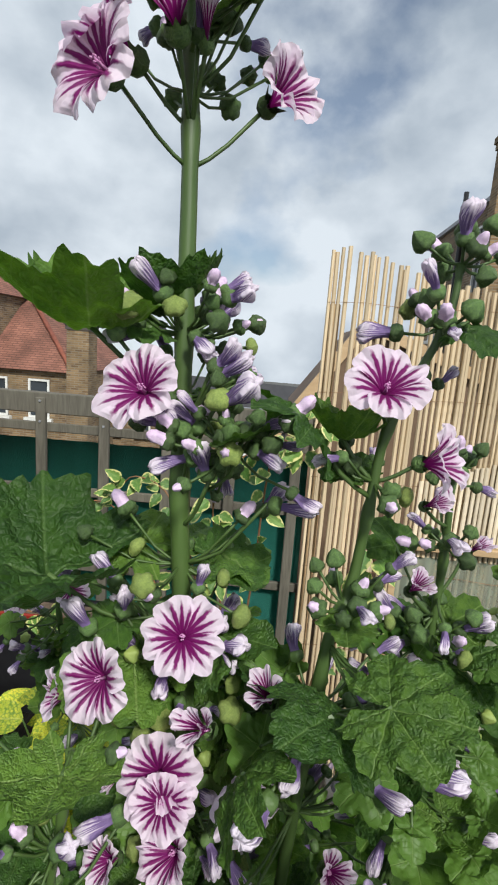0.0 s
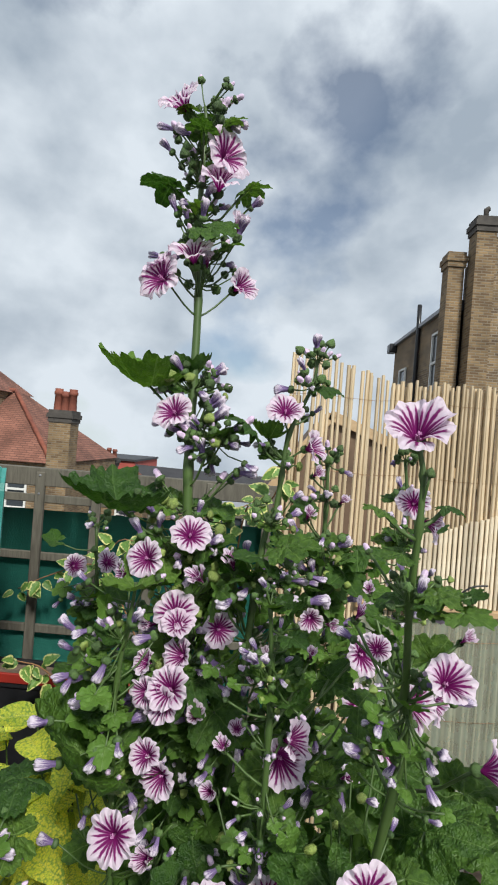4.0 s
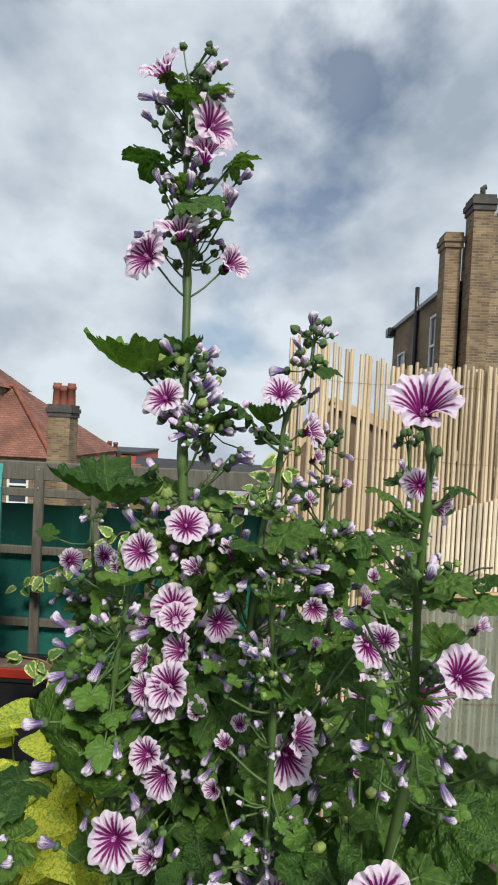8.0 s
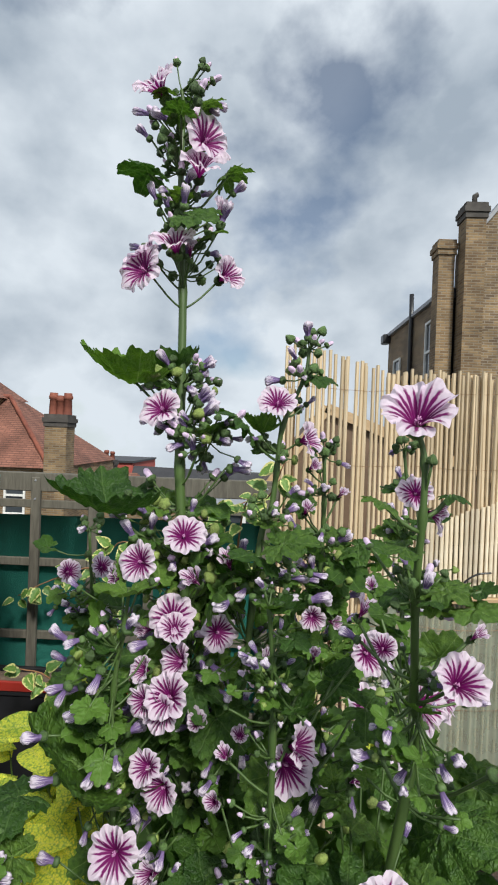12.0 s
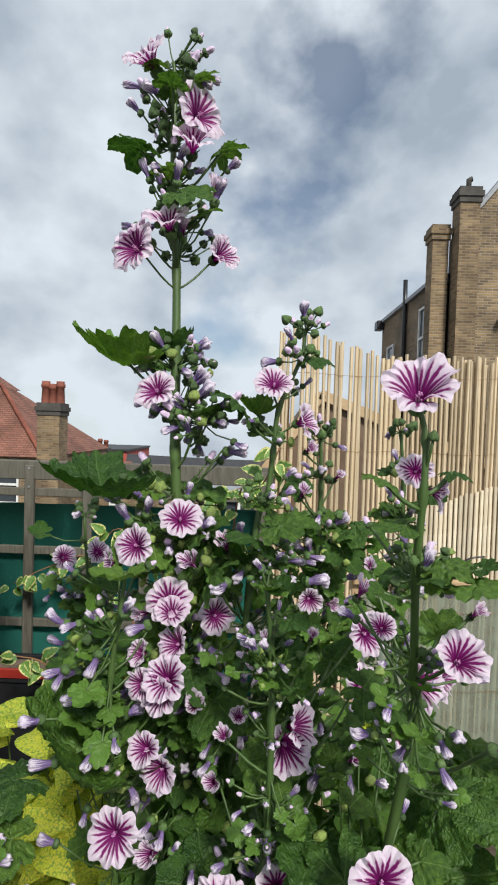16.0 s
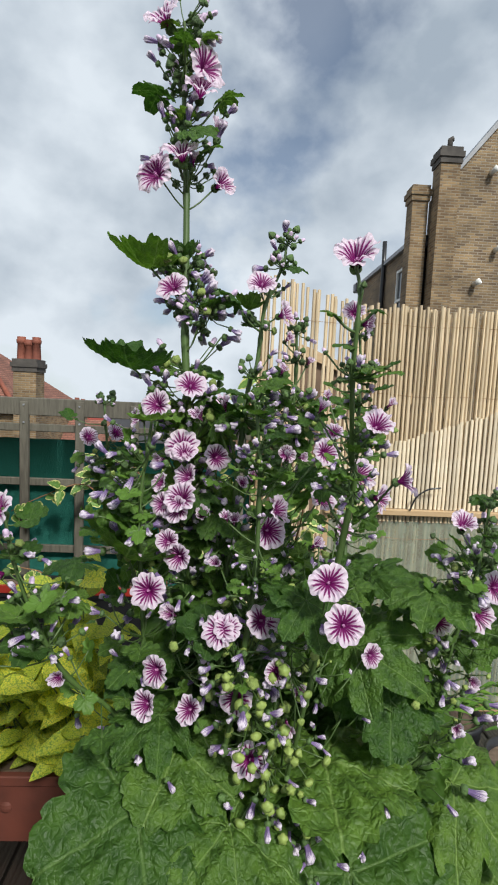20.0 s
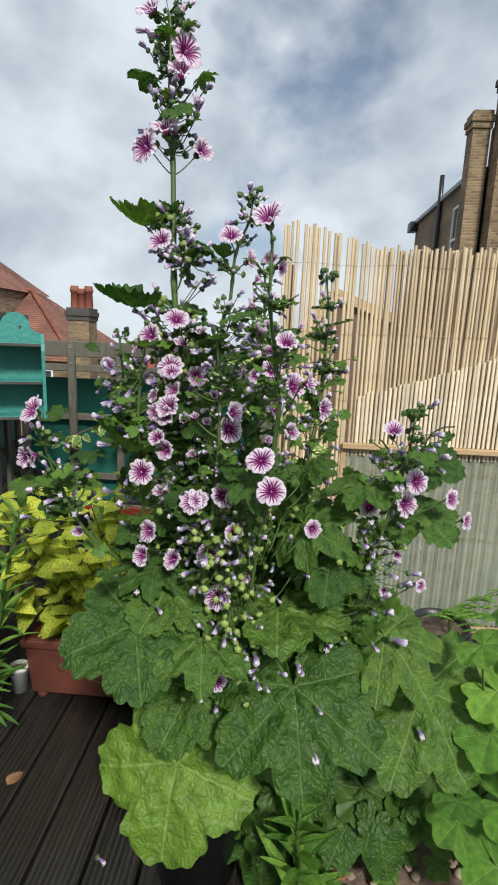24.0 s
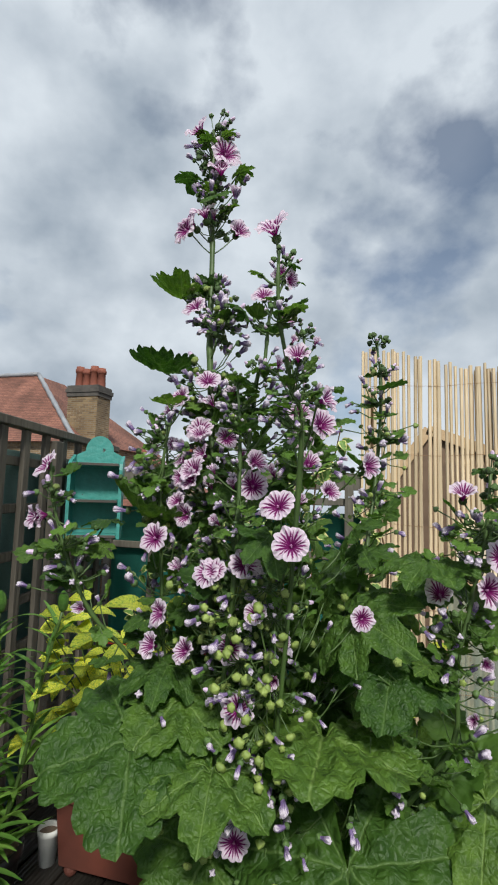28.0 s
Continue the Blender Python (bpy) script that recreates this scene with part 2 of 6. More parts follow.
    main = step(calc("MULTIPLY", calc("MULTIPLY", off, sep.outputs["Y"]), -1.0), -0.016, -0.005)
    comb = calc("ABSOLUTE", calc("SUBTRACT", calc("FRACT", calc("SUBTRACT", calc("MULTIPLY", sep.outputs["Y"], 5.5), calc("MULTIPLY", off, 2.6))), 0.5))
    fine_veins = calc("MULTIPLY", step(comb, 0.45, 0.5), 0.35)
    vein_fac = calc("MAXIMUM", main, fine_veins)
    vm = n.new("ShaderNodeMix")
    vm.data_type = "RGBA"
    l.new(calc("MULTIPLY", vein_fac, 0.62), vm.inputs[0])
    l.new(out, vm.inputs[6])
    vm.inputs[7].default_value = (*vein, 1)
    info = n.new("ShaderNodeObjectInfo")
    mr = n.new("ShaderNodeMapRange")
    mr.inputs["To Min"].default_value, mr.inputs["To Max"].default_value = 0.68, 1.4
    l.new(info.outputs["Random"], mr.inputs["Value"])
    hsv = n.new("ShaderNodeHueSaturation")
    l.new(mr.outputs[0], hsv.inputs["Value"])
    tilt = n.new("ShaderNodeMapRange")
    tilt.inputs["To Min"].default_value, tilt.inputs["To Max"].default_value = 0.512, 0.484
    l.new(info.outputs["Random"], tilt.inputs["Value"])
    l.new(tilt.outputs[0], hsv.inputs["Hue"])
    l.new(vm.outputs[2], hsv.inputs["Color"])
    l.new(hsv.outputs["Color"], p.inputs["Base Color"])
    cell = n.new("ShaderNodeTexVoronoi")
    cell.feature = "DISTANCE_TO_EDGE"
    cell.inputs["Scale"].default_value = wrinkle
    bend = n.new("ShaderNodeMix")
    bend.data_type = "RGBA"
    bend.inputs[0].default_value = 0.12
    l.new(c.outputs["Object"], bend.inputs[6])
    l.new(fine.outputs["Color"], bend.inputs[7])
    l.new(bend.outputs[2], cell.inputs["Vector"])
    puff = n.new("ShaderNodeMapRange")
    puff.interpolation_type = "SMOOTHSTEP"
    puff.inputs["From Max"].default_value = 0.32
    l.new(cell.outputs["Distance"], puff.inputs["Value"])
    bp = n.new("ShaderNodeBump")
    bp.inputs["Strength"].default_value, bp.inputs["Distance"].default_value = bump, 0.012
    ridge = n.new("ShaderNodeTexNoise")
    ridge.inputs["Scale"].default_value, ridge.inputs["Detail"].default_value = wrinkle * 0.6, 4
    l.new(c.outputs["Object"], ridge.inputs["Vector"])
    high = calc("ADD", calc("MULTIPLY", puff.outputs[0], 0.55), calc("ADD", calc("MULTIPLY", ridge.outputs["Fac"], 0.7), calc("MULTIPLY", vein_fac, -0.45)))
    l.new(high, bp.inputs["Height"])
    l.new(bp.outputs["Normal"], p.inputs["Normal"])
    tr = n.new("ShaderNodeBsdfTranslucent")
    tint = n.new("ShaderNodeHueSaturation")
    tint.inputs["Saturation"].default_value, tint.inputs["Value"].default_value = 1.08, 1.35
    l.new(hsv.outputs["Color"], tint.inputs["Color"])
    l.new(tint.outputs["Color"], tr.inputs["Color"])
    mixer = n.new("ShaderNodeMixShader")
    mixer.inputs[0].default_value = glow
    l.new(p.outputs[0], mixer.inputs[1])
    l.new(tr.outputs[0], mixer.inputs[2])
    l.new(mixer.outputs[0], n["Material Output"].inputs["Surface"])
    return m


def petal_material(name, pale, edge, vein, glow=0.46):
    """A petal: dark streaks that run out from its foot and thin towards a pale rim."""
    m = bpy.data.materials.new(name)
    m.use_nodes = True
    n, l = m.node_tree.nodes, m.node_tree.links
    p = n["Principled BSDF"]
    p.inputs["Roughness"].default_value = 0.6

    def calc(op, a, b=None):
        k = n.new("ShaderNodeMath")
        k.operation = op
        for i, v in enumerate((a, b)):
            if v is None:
                continue
            if isinstance(v, (int, float)):
                k.inputs[i].default_value = v
            else:
                l.new(v, k.inputs[i])
        return k.outputs[0]

    uv = n.new("ShaderNodeUVMap")
    sep = n.new("ShaderNodeSeparateXYZ")
    l.new(uv.outputs["UV"], sep.inputs[0])
    across = calc("MULTIPLY", calc("SUBTRACT", sep.outputs["X"], 0.5), 2.0)
    wob = n.new("ShaderNodeTexNoise")
    wob.inputs["Scale"].default_value = 4
    l.new(uv.outputs["UV"], wob.inputs["Vector"])
    phase = calc("ADD", calc("MULTIPLY", across, 14.5), calc("MULTIPLY", wob.outputs["Fac"], 4.0))
    stripe = calc("ADD", calc("MULTIPLY", calc("COSINE", calc("ADD", phase, -1.2)), 0.5), 0.5)
    limit = calc("ADD", calc("SUBTRACT", calc("MULTIPLY", sep.outputs["Y"], 2.0), 0.95), calc("MULTIPLY", calc("POWER", calc("ABSOLUTE", across), 1.6), 0.45))
    fac = n.new("ShaderNodeMapRange")
    fac.inputs["From Min"].default_value, fac.inputs["From Max"].default_value = 0.0, 0.38
    l.new(calc("SUBTRACT", stripe, limit), fac.inputs["Value"])
    rim = n.new("ShaderNodeMix")
    rim.data_type = "RGBA"
    rim.inputs[6].default_value, rim.inputs[7].default_value = (*edge, 1), (*pale, 1)
    rr = n.new("ShaderNodeMapRange")
    rr.inputs["From Min"].default_value, rr.inputs["From Max"].default_value = 0.3, 0.78
    l.new(sep.outputs["Y"], rr.inputs["Value"])
    l.new(rr.outputs[0], rim.inputs[0])
    mixer = n.new("ShaderNodeMix")
    mixer.data_type = "RGBA"
    l.new(fac.outputs[0], mixer.inputs[0])
    l.new(rim.outputs[2], mixer.inputs[6])
    mixer.inputs[7].default_value = (*vein, 1)
    l.new(mixer.outputs[2], p.inputs["Base Color"])
    tr = n.new("ShaderNodeBsdfTranslucent")
    l.new(mixer.outputs[2], tr.inputs["Color"])
    ms = n.new("ShaderNodeMixShader")
    ms.inputs[0].default_value = glow
    l.new(p.outputs[0], ms.inputs[1])
    l.new(tr.outputs[0], ms.inputs[2])
    l.new(ms.outputs[0], n["Material Output"].inputs["Surface"])
    bp = n.new("ShaderNodeBump")
    bp.inputs["Strength"].default_value, bp.inputs["Distance"].default_value = 0.35, 0.02
    l.new(stripe, bp.inputs["Height"])
    l.new(bp.outputs["Normal"], p.inputs["Normal"])
    return m


M["brick"] = brick_material("yellow stock brickwork", (0.3, 0.2, 0.1), (0.15, 0.09, 0.045), (0.25, 0.21, 0.15))
M["dark_brick"] = brick_material("sooty stock brickwork", (0.31, 0.21, 0.105), (0.13, 0.085, 0.05), (0.29, 0.25, 0.19))
M["red_roof"] = brick_material("red roof tiles", (0.3, 0.13, 0.09), (0.22, 0.095, 0.065), (0.13, 0.06, 0.045))
M["lead"] = material("grey lead", (0.3, 0.31, 0.33), 0.5, (0.2, 0.205, 0.22), 8, 0.1)
M["soot"] = material("sooty stone", (0.09, 0.08, 0.07), 0.9, (0.045, 0.04, 0.036), 10, 0.3)
M["white_paint"] = material("white paint", (0.75, 0.75, 0.72), 0.5, (0.6, 0.6, 0.57), 12, 0.05)
M["glass"] = material("window glass", (0.05, 0.06, 0.07), 0.08, (0.03, 0.035, 0.04), 2, 0.0)
M["black"] = material("black plastic", (0.018, 0.018, 0.02), 0.35, (0.01, 0.01, 0.012), 30, 0.1)
M["red_plastic"] = material("red plastic", (0.3, 0.025, 0.015), 0.5, (0.2, 0.015, 0.01), 12, 0.05)
M["brown_clad"] = material("brown cladding", (0.16, 0.1, 0.06), 0.7, (0.1, 0.06, 0.035), 9, 0.2)
M["tan"] = material("tan timber", (0.5, 0.35, 0.2), 0.6, (0.38, 0.25, 0.13), 12, 0.2, stretch=(0.6, 4, 4))
M["soil"] = material("bark and gravel", (0.2, 0.14, 0.1), 0.9, (0.07, 0.05, 0.035), 40, 0.8)
M["stone"] = material("pebble", (0.4, 0.31, 0.24), 0.8, (0.24, 0.17, 0.12), 15, 0.2, vary=0.5)
M["dry"] = material("dry leaf", (0.3, 0.15, 0.07), 0.8, (0.18, 0.09, 0.04), 20, 0.4, vary=0.2)
M["stem"] = material("green stem", (0.07, 0.125, 0.027), 0.5, (0.042, 0.08, 0.019), 30, 0.1, stretch=(3, 3, 0.4))
M["calyx"] = material("green calyx", (0.1, 0.175, 0.045), 0.6, (0.035, 0.075, 0.02), 60, 0.4, vary=0.4)
M["pod"] = material("green seed pod", (0.26, 0.33, 0.08), 0.6, (0.13, 0.19, 0.04), 60, 0.4, vary=0.25)
M["mallow"] = leaf_material("mallow leaf", (0.07, 0.15, 0.02), (0.036, 0.09, 0.014), (0.15, 0.25, 0.066), 0.36, 15, 0.42, 0.52)
M["young_backlit_mallow"] = leaf_material("young and backlit mallow leaf", (0.105, 0.21, 0.026), (0.066, 0.145, 0.019), (0.17, 0.27, 0.07), 0.34, 15, 0.36, 0.5)
M["fresh_mallow"] = leaf_material("fresh mallow leaf", (0.09, 0.19, 0.028), (0.055, 0.13, 0.02), (0.17, 0.27, 0.075), 0.34, 18, 0.5, 0.5)
M["bright_leaf"] = leaf_material("bright leaf", (0.15, 0.32, 0.042), (0.085, 0.2, 0.026), (0.28, 0.42, 0.12), 0.34, 26, 0.55)
M["gold_leaf"] = leaf_material("gold variegated leaf", (0.74, 0.68, 0.07), (0.42, 0.5, 0.045), (0.5, 0.52, 0.1), 0.3, 22, 0.4, 0.45, blotch=(0.2, 0.32, 0.04))
M["ivy"] = leaf_material("cream edged leaf", (0.13, 0.25, 0.05), (0.075, 0.17, 0.035), (0.2, 0.3, 0.08), 0.25, 30, 0.2, 0.4, blotch=(0.52, 0.52, 0.2), rim=True)
M["lily_leaf"] = leaf_material("lily leaf", (0.14, 0.27, 0.05), (0.08, 0.18, 0.03), (0.16, 0.3, 0.08), 0.25, 8, 0.1, 0.35)
M["petal"] = petal_material("striped petal", (0.89, 0.75, 0.87), (0.76, 0.44, 0.7), (0.22, 0.005, 0.14))
M["faded"] = petal_material("faded petal", (0.84, 0.75, 0.85), (0.62, 0.5, 0.68), (0.24, 0.16, 0.36), 0.36)
M["budtip"] = material("pale bud tip", (0.68, 0.54, 0.68), 0.6, (0.5, 0.36, 0.54), 40, 0.1)
M["stamen"] = material("pink stamen", (0.66, 0.36, 0.58), 0.6, (0.4, 0.1, 0.32), 200, 0.3)
# side netting, its colour lightened to make up for light the battens keep off
M["lifted_net"] = material("lightened shade netting", (0.13, 0.2, 0.178), 0.8, (0.07, 0.12, 0.108), 220, 0.3, big=2.5)
M["net"] = material("green shade netting", (0.03, 0.23, 0.18), 0.75, (0.02, 0.16, 0.125), 220, 0.3, big=2.5)


def clear_plastic():
    m = material("corrugated clear plastic", (0.32, 0.39, 0.31), 0.3, (0.22, 0.27, 0.21), 14, 0.1, big=3)
    n, l = m.node_tree.nodes, m.node_tree.links
    t = n.new("ShaderNodeBsdfTransparent")
    ms = n.new("ShaderNodeMixShader")
    ms.inputs[0].default_value = 0.52
    l.new(t.outputs[0], ms.inputs[1])
    l.new(n["Principled BSDF"].outputs[0], ms.inputs[2])
    l.new(ms.outputs[0], n["Material Output"].inputs["Surface"])
    return m


M["clear"] = clear_plastic()
rng = random.Random(7)

def grooved(mat, period):
    """Fine grooves along y, as planed into decking."""
    n, l = mat.node_tree.nodes, mat.node_tree.links
    c = n.new("ShaderNodeTexCoord")
    w = n.new("ShaderNodeTexWave")
    w.wave_type, w.bands_direction, w.wave_profile = "BANDS", "X", "SIN"
    w.inputs["Scale"].default_value = 0.314 / period
    l.new(c.outputs["Object"], w.inputs["Vector"])
    b = n.new("ShaderNodeBump")
    b.inputs["Strength"].default_value, b.inputs["Distance"].default_value = 0.3, 0.004
    l.new(w.outputs["Fac"], b.inputs["Height"])
    p = n["Principled BSDF"]
    if p.inputs["Normal"].links:
        l.new(p.inputs["Normal"].links[0].from_socket, b.inputs["Normal"])
    l.new(b.outputs["Normal"], p.inputs["Normal"])


def chipped(mat, under, scale):
    """Small ragged spots where the paint is gone and the dark wood shows."""
    n, l = mat.node_tree.nodes, mat.node_tree.links
    p = n["Principled BSDF"]
    c = n.new("ShaderNodeTexCoord")
    spots = n.new("ShaderNodeTexNoise")
    spots.inputs["Scale"].default_value, spots.inputs["Detail"].default_value, spots.inputs["Roughness"].default_value = scale, 8, 0.65
    l.new(c.outputs["Object"], spots.inputs["Vector"])
    edge = n.new("ShaderNodeMapRange")
    edge.inputs["From Min"].default_value, edge.inputs["From Max"].default_value = 0.635, 0.66
    l.new(spots.outputs["Fac"], edge.inputs["Value"])
    m = n.new("ShaderNodeMix")
    m.data_type = "RGBA"
    l.new(edge.outputs[0], m.inputs[0])
    l.new(p.inputs["Base Color"].links[0].from_socket, m.inputs[6])
    m.inputs[7].default_value = (*under, 1)
    l.new(m.outputs[2], p.inputs["Base Color"])


chipped(M["teal"], (0.03, 0.028, 0.025), 22)
grooved(M["deck"], 0.0145)
# ---- ground, terrace and deck ----
tagged(boxed("ground", M["ground"], None, -70, 70, -70, 70, -3.4, -3.2), "far grey ground of yards between the houses", "ground", kind="structure")
tagged(boxed("pavement", M["ground"], None, -1.6, 2.6, -2.6, 2.2, -3.2, -0.36), "grey terrace slab under the decking", "terrace", kind="structure")
floor = new("floor")
tagged(floor, "dark wet timber decking with narrow gaps", "decking", kind="structure")
for k in range(-7, 23):
    x = -0.47 + k * 0.132
    boxed("plank", M["deck"], floor, x + 0.004, x + 0.128, -2.4, 1.62 if x < 0.3 else 1.2, -0.03, 0, 0.004)
for k in range(6):
    boxed("joist", M["deck"], floor, -1.39, 2.4, -2.3 + 0.6 * k, -2.24 + 0.6 * k, -0.358, -0.032)


# ---- bamboo fence ----
def slat_mesh(w, d, mat="bamboo"):
    """A split cane one metre long, rounded in front, with a few knots."""
    bm = bmesh.new()
    rows = [0, 0.18, 0.2, 0.22, 0.55, 0.57, 0.59, 0.86, 0.88, 1.0]
    rings = []
    for z in rows:
        f = 1.12 if z in (0.2, 0.57) else 1.0
        rings.append([bm.verts.new((x * w * f, y * d * f, z)) for x, y in ((-0.5, 0.4), (-0.5, 0), (-0.25, -0.5), (0.25, -0.5), (0.5, 0), (0.5, 0.4))])
    for a, b in zip(rings, rings[1:]):
        for i in range(6):
            bm.faces.new((a[i], a[(i + 1) % 6], b[(i + 1) % 6], b[i]))
    bm.faces.new(rings[0][::-1])
    bm.faces.new(rings[-1])
    me = bpy.data.meshes.new("slat")
    bm.to_mesh(me)
    bm.free()
    me.materials.append(M[mat])
    return me


SLATS = [slat_mesh(w, 0.011) for w in (0.0125, 0.0145, 0.0165)]
SLIM = [slat_mesh(w, 0.011) for w in (0.0125, 0.014, 0.0155)]
SUNLIT = [slat_mesh(w, 0.006, "sunlit_bamboo") for w in (0.0135, 0.016)]
fence = new("bamboo_fence")
tagged(fence, "pale split bamboo screen fence with uneven tops on timber rails", "fence")


def slat(x, y, z0, z1, lean, kinds=None):
    s_ = new("slat", rng.choice(kinds or SLATS))
    s_.parent = fence
    s_.location, s_.rotation_euler, s_.scale = (x, y, z0), (0, lean, 0), (1, 1, z1 - z0)


def fence_top(x):
    return 1.805 - 0.02 * (x - 0.2) / 0.2 if x < 0.38 else 1.787 - 0.085 * min(1.0, (x - 0.38) / 0.25)


x = 0.185
while x < 2.35:
    loose = x < 0.63
    foot = -0.33 if x < 0.56 else 0.7
    slat(x, 1.645 + rng.uniform(-0.003, 0.003), foot, fence_top(x) + rng.uniform(-0.014, 0.014), rng.uniform(-0.011, 0.011), SLIM if loose and x > 0.24 else None)
    x += (rng.uniform(0.0185, 0.022) if loose else rng.uniform(0.0175, 0.022))
x = 0.63
while x < 2.35:
    slat(x, 1.668, 0.7, 1.69 + rng.uniform(-0.02, 0.02), rng.uniform(-0.012, 0.012))
    x += rng.uniform(0.018, 0.022)
# added thin slats whose pale colour paints the sunlit patch, slanting along its top
x = 0.6
while x < 2.35:
    slat(x, 1.6295, 0.767, min(1.32, 1.0 + 0.33 * (x - 0.6) + rng.uniform(-0.008, 0.008)), rng.uniform(-0.008, 0.008), SUNLIT)
    x += rng.uniform(0.019, 0.024)
x = 0.58
while x < 2.35:
    slat(x, 1.672, -0.33, 0.745, rng.uniform(-0.01, 0.01))
    x += rng.uniform(0.022, 0.03)
for z in (0.28, 0.62, 0.98, 1.3, 1.62):
    bm = bmesh.new()
    tube(bm, [(0.19 + 0.12 * k, 1.6375 + 0.003 * (k % 2), z + 0.006 * math.sin(k * 1.7)) for k in range(19)], [0.0009] * 19, 4)
    part("wire", bm, M["dry"], fence)
boxed("rail", M["tan"], fence, 0.53, 2.36, 1.606, 1.634, 0.735, 0.765, 0.004, "brown timber rail")
boxed("rail", M["tan"], fence, 0.53, 2.36, 1.606, 1.634, -0.235, -0.205, 0.004, "brown timber rail")
boxed("post", M["tan"], fence, 0.53, 0.556, 1.635, 1.639, -0.36, 0.735, 0.001)
for px in (0.22, 1.2, 2.32):
    boxed("post", M["tan"], fence, px - 0.02, px + 0.02, 1.69, 1.73, -0.36, 1.62, 0.003)
bm = bmesh.new()
cols = 150
grid = [[bm.verts.new((0.558 + 1.8 * k / cols, 1.648 + 0.006 * math.sin(k * 1.2566), z)) for k in range(cols + 1)] for z in (-0.205, 0.735)]
for k in range(cols):
    bm.faces.new((grid[0][k], grid[0][k + 1], grid[1][k + 1], grid[1][k])).smooth = True
panel = part("plastic_panel", bm, M["clear"], fence, "grey corrugated clear plastic sheet")
bm = bmesh.new()
tube(bm, curve_points([(0.93, 1.6, 0.765), (0.95, 1.585, 0.83), (1.0, 1.58, 0.87), (1.06, 1.58, 0.88)]), [0.004] * 19, 6)
tagged(part("cable", bm, M["black"]), "short black cable end curling over the timber rail", "cable")

# ---- trellis with netting ----
trellis = new("trellis")
tagged(trellis, "weathered grey timber trellis with dark green netting behind", "trellis")


def wood(name, x0, x1, y0, y1, z0, z1, parent=trellis):
    return boxed(name, M["grey_wood"], parent, x0, x1, y0, y1, z0, z1, 0.003)


TOP = 1.2
wood("top_rail", -1.14, 0.185, 1.655, 1.7, TOP - 0.068, TOP + 0.012)
for z in (1.075, 0.82, 0.5, 0.18, -0.14):
    wood("cross_rail", -1.14, 0.185, 1.672, 1.69, z - 0.018, z + 0.018)
for k, x in enumerate((-1.13, -0.872, -0.62, -0.37, -0.12, 0.13)):
    wood("batten", x - 0.02, x + 0.02, 1.648, 1.67, -0.36, TOP + 0.004 - 0.01 * (k % 2))
    for z in (TOP - 0.02, 1.1):
        bm = bmesh.new()
        bmesh.ops.create_cone(bm, cap_ends=True, segments=8, radius1=0.005, radius2=0.004, depth=0.005, matrix=Matrix.Translation((x, 1.6455, z)) @ Matrix.Rotation(radians(90), 4, "X"))
        part("bolt", bm, M["lead"], trellis)


def netting(parent, x0, y0, x1, y1, z0, z1, name="netting", mat=None):
    bm = bmesh.new()
    n_ = 40
    side = Vector((y1 - y0, x0 - x1, 0)).normalized()
    rows = [[bm.verts.new(Vector((x0 + (x1 - x0) * k / n_, y0 + (y1 - y0) * k / n_, z)) + side * (0.006 * math.sin(k * 0.9 + z * 5) + 0.003 * math.sin(k * 2.3))) for k in range(n_ + 1)] for z in (z0, z0 + (z1 - z0) * 0.3, z0 + (z1 - z0) * 0.6, z1)]
    for a, b in zip(rows, rows[1:]):
        for k in range(n_):
            bm.faces.new((a[k], a[k + 1], b[k + 1], b[k])).smooth = True
    bmesh.ops.solidify(bm, geom=bm.faces[:], thickness=0.002)
    return part(name, bm, mat or M["net"], parent, "dark green shade netting")


netting(trellis, -1.14, 1.715, 0.18, 1.715, -0.3, 1.02)

side = new("side_trellis")
tagged(side, "tall weathered timber trellis screen, coloured as in shade, lined with green netting", "trellis")


def along(y):
    return -0.83 - 0.2 * (y - 0.4)


def slanted(name, y0, y1, out, z0, z1, thick, mat=None):
    """A timber along the side screen, from y0 to y1, standing out from its line."""
    bm = bmesh.new()
    vs = [bm.verts.new((along(y) + o, y, z)) for z in (z0, z1) for y, o in ((y0, out), (y1, out), (y1, out - thick), (y0, out - thick))]
    for f in ((3, 2, 1, 0), (4, 5, 6, 7), (0, 1, 5, 4), (1, 2, 6, 5), (2, 3, 7, 6), (3, 0, 4, 7)):
        bm.faces.new([vs[i] for i in f])
    bmesh.ops.recalc_face_normals(bm, faces=bm.faces)
    bmesh.ops.bevel(bm, geom=bm.edges[:], offset=0.003, segments=1, affect="EDGES")
    return part(name, bm, mat or M["shaded_wood"], side)


SIDE_TOP = 1.31
slanted("top_rail", -1.0, 1.6, 0.012, SIDE_TOP - 0.01, SIDE_TOP + 0.02, 0.05)
for k in range(10):
    z = SIDE_TOP - 0.12 - 0.16 * k
    slanted("cross_rail", -1.0, 1.6, -0.022, z - 0.016, z + 0.016, 0.02)
for k in range(17):
    y = -0.86 + 0.142 * k
    slanted("batten", y - 0.02, y + 0.02, 0.0, -0.36 if y > 1.21 or y < -2 else 0.001, SIDE_TOP - 0.012, 0.02)
slanted("post", 0.86, 0.925, 0.03, 0.001, SIDE_TOP - 0.03, 0.028)
netting(side, along(1.6) - 0.06, 1.6, along(-1.0) - 0.06, -1.0, -0.2, SIDE_TOP - 0.08, mat=M["lifted_net"])

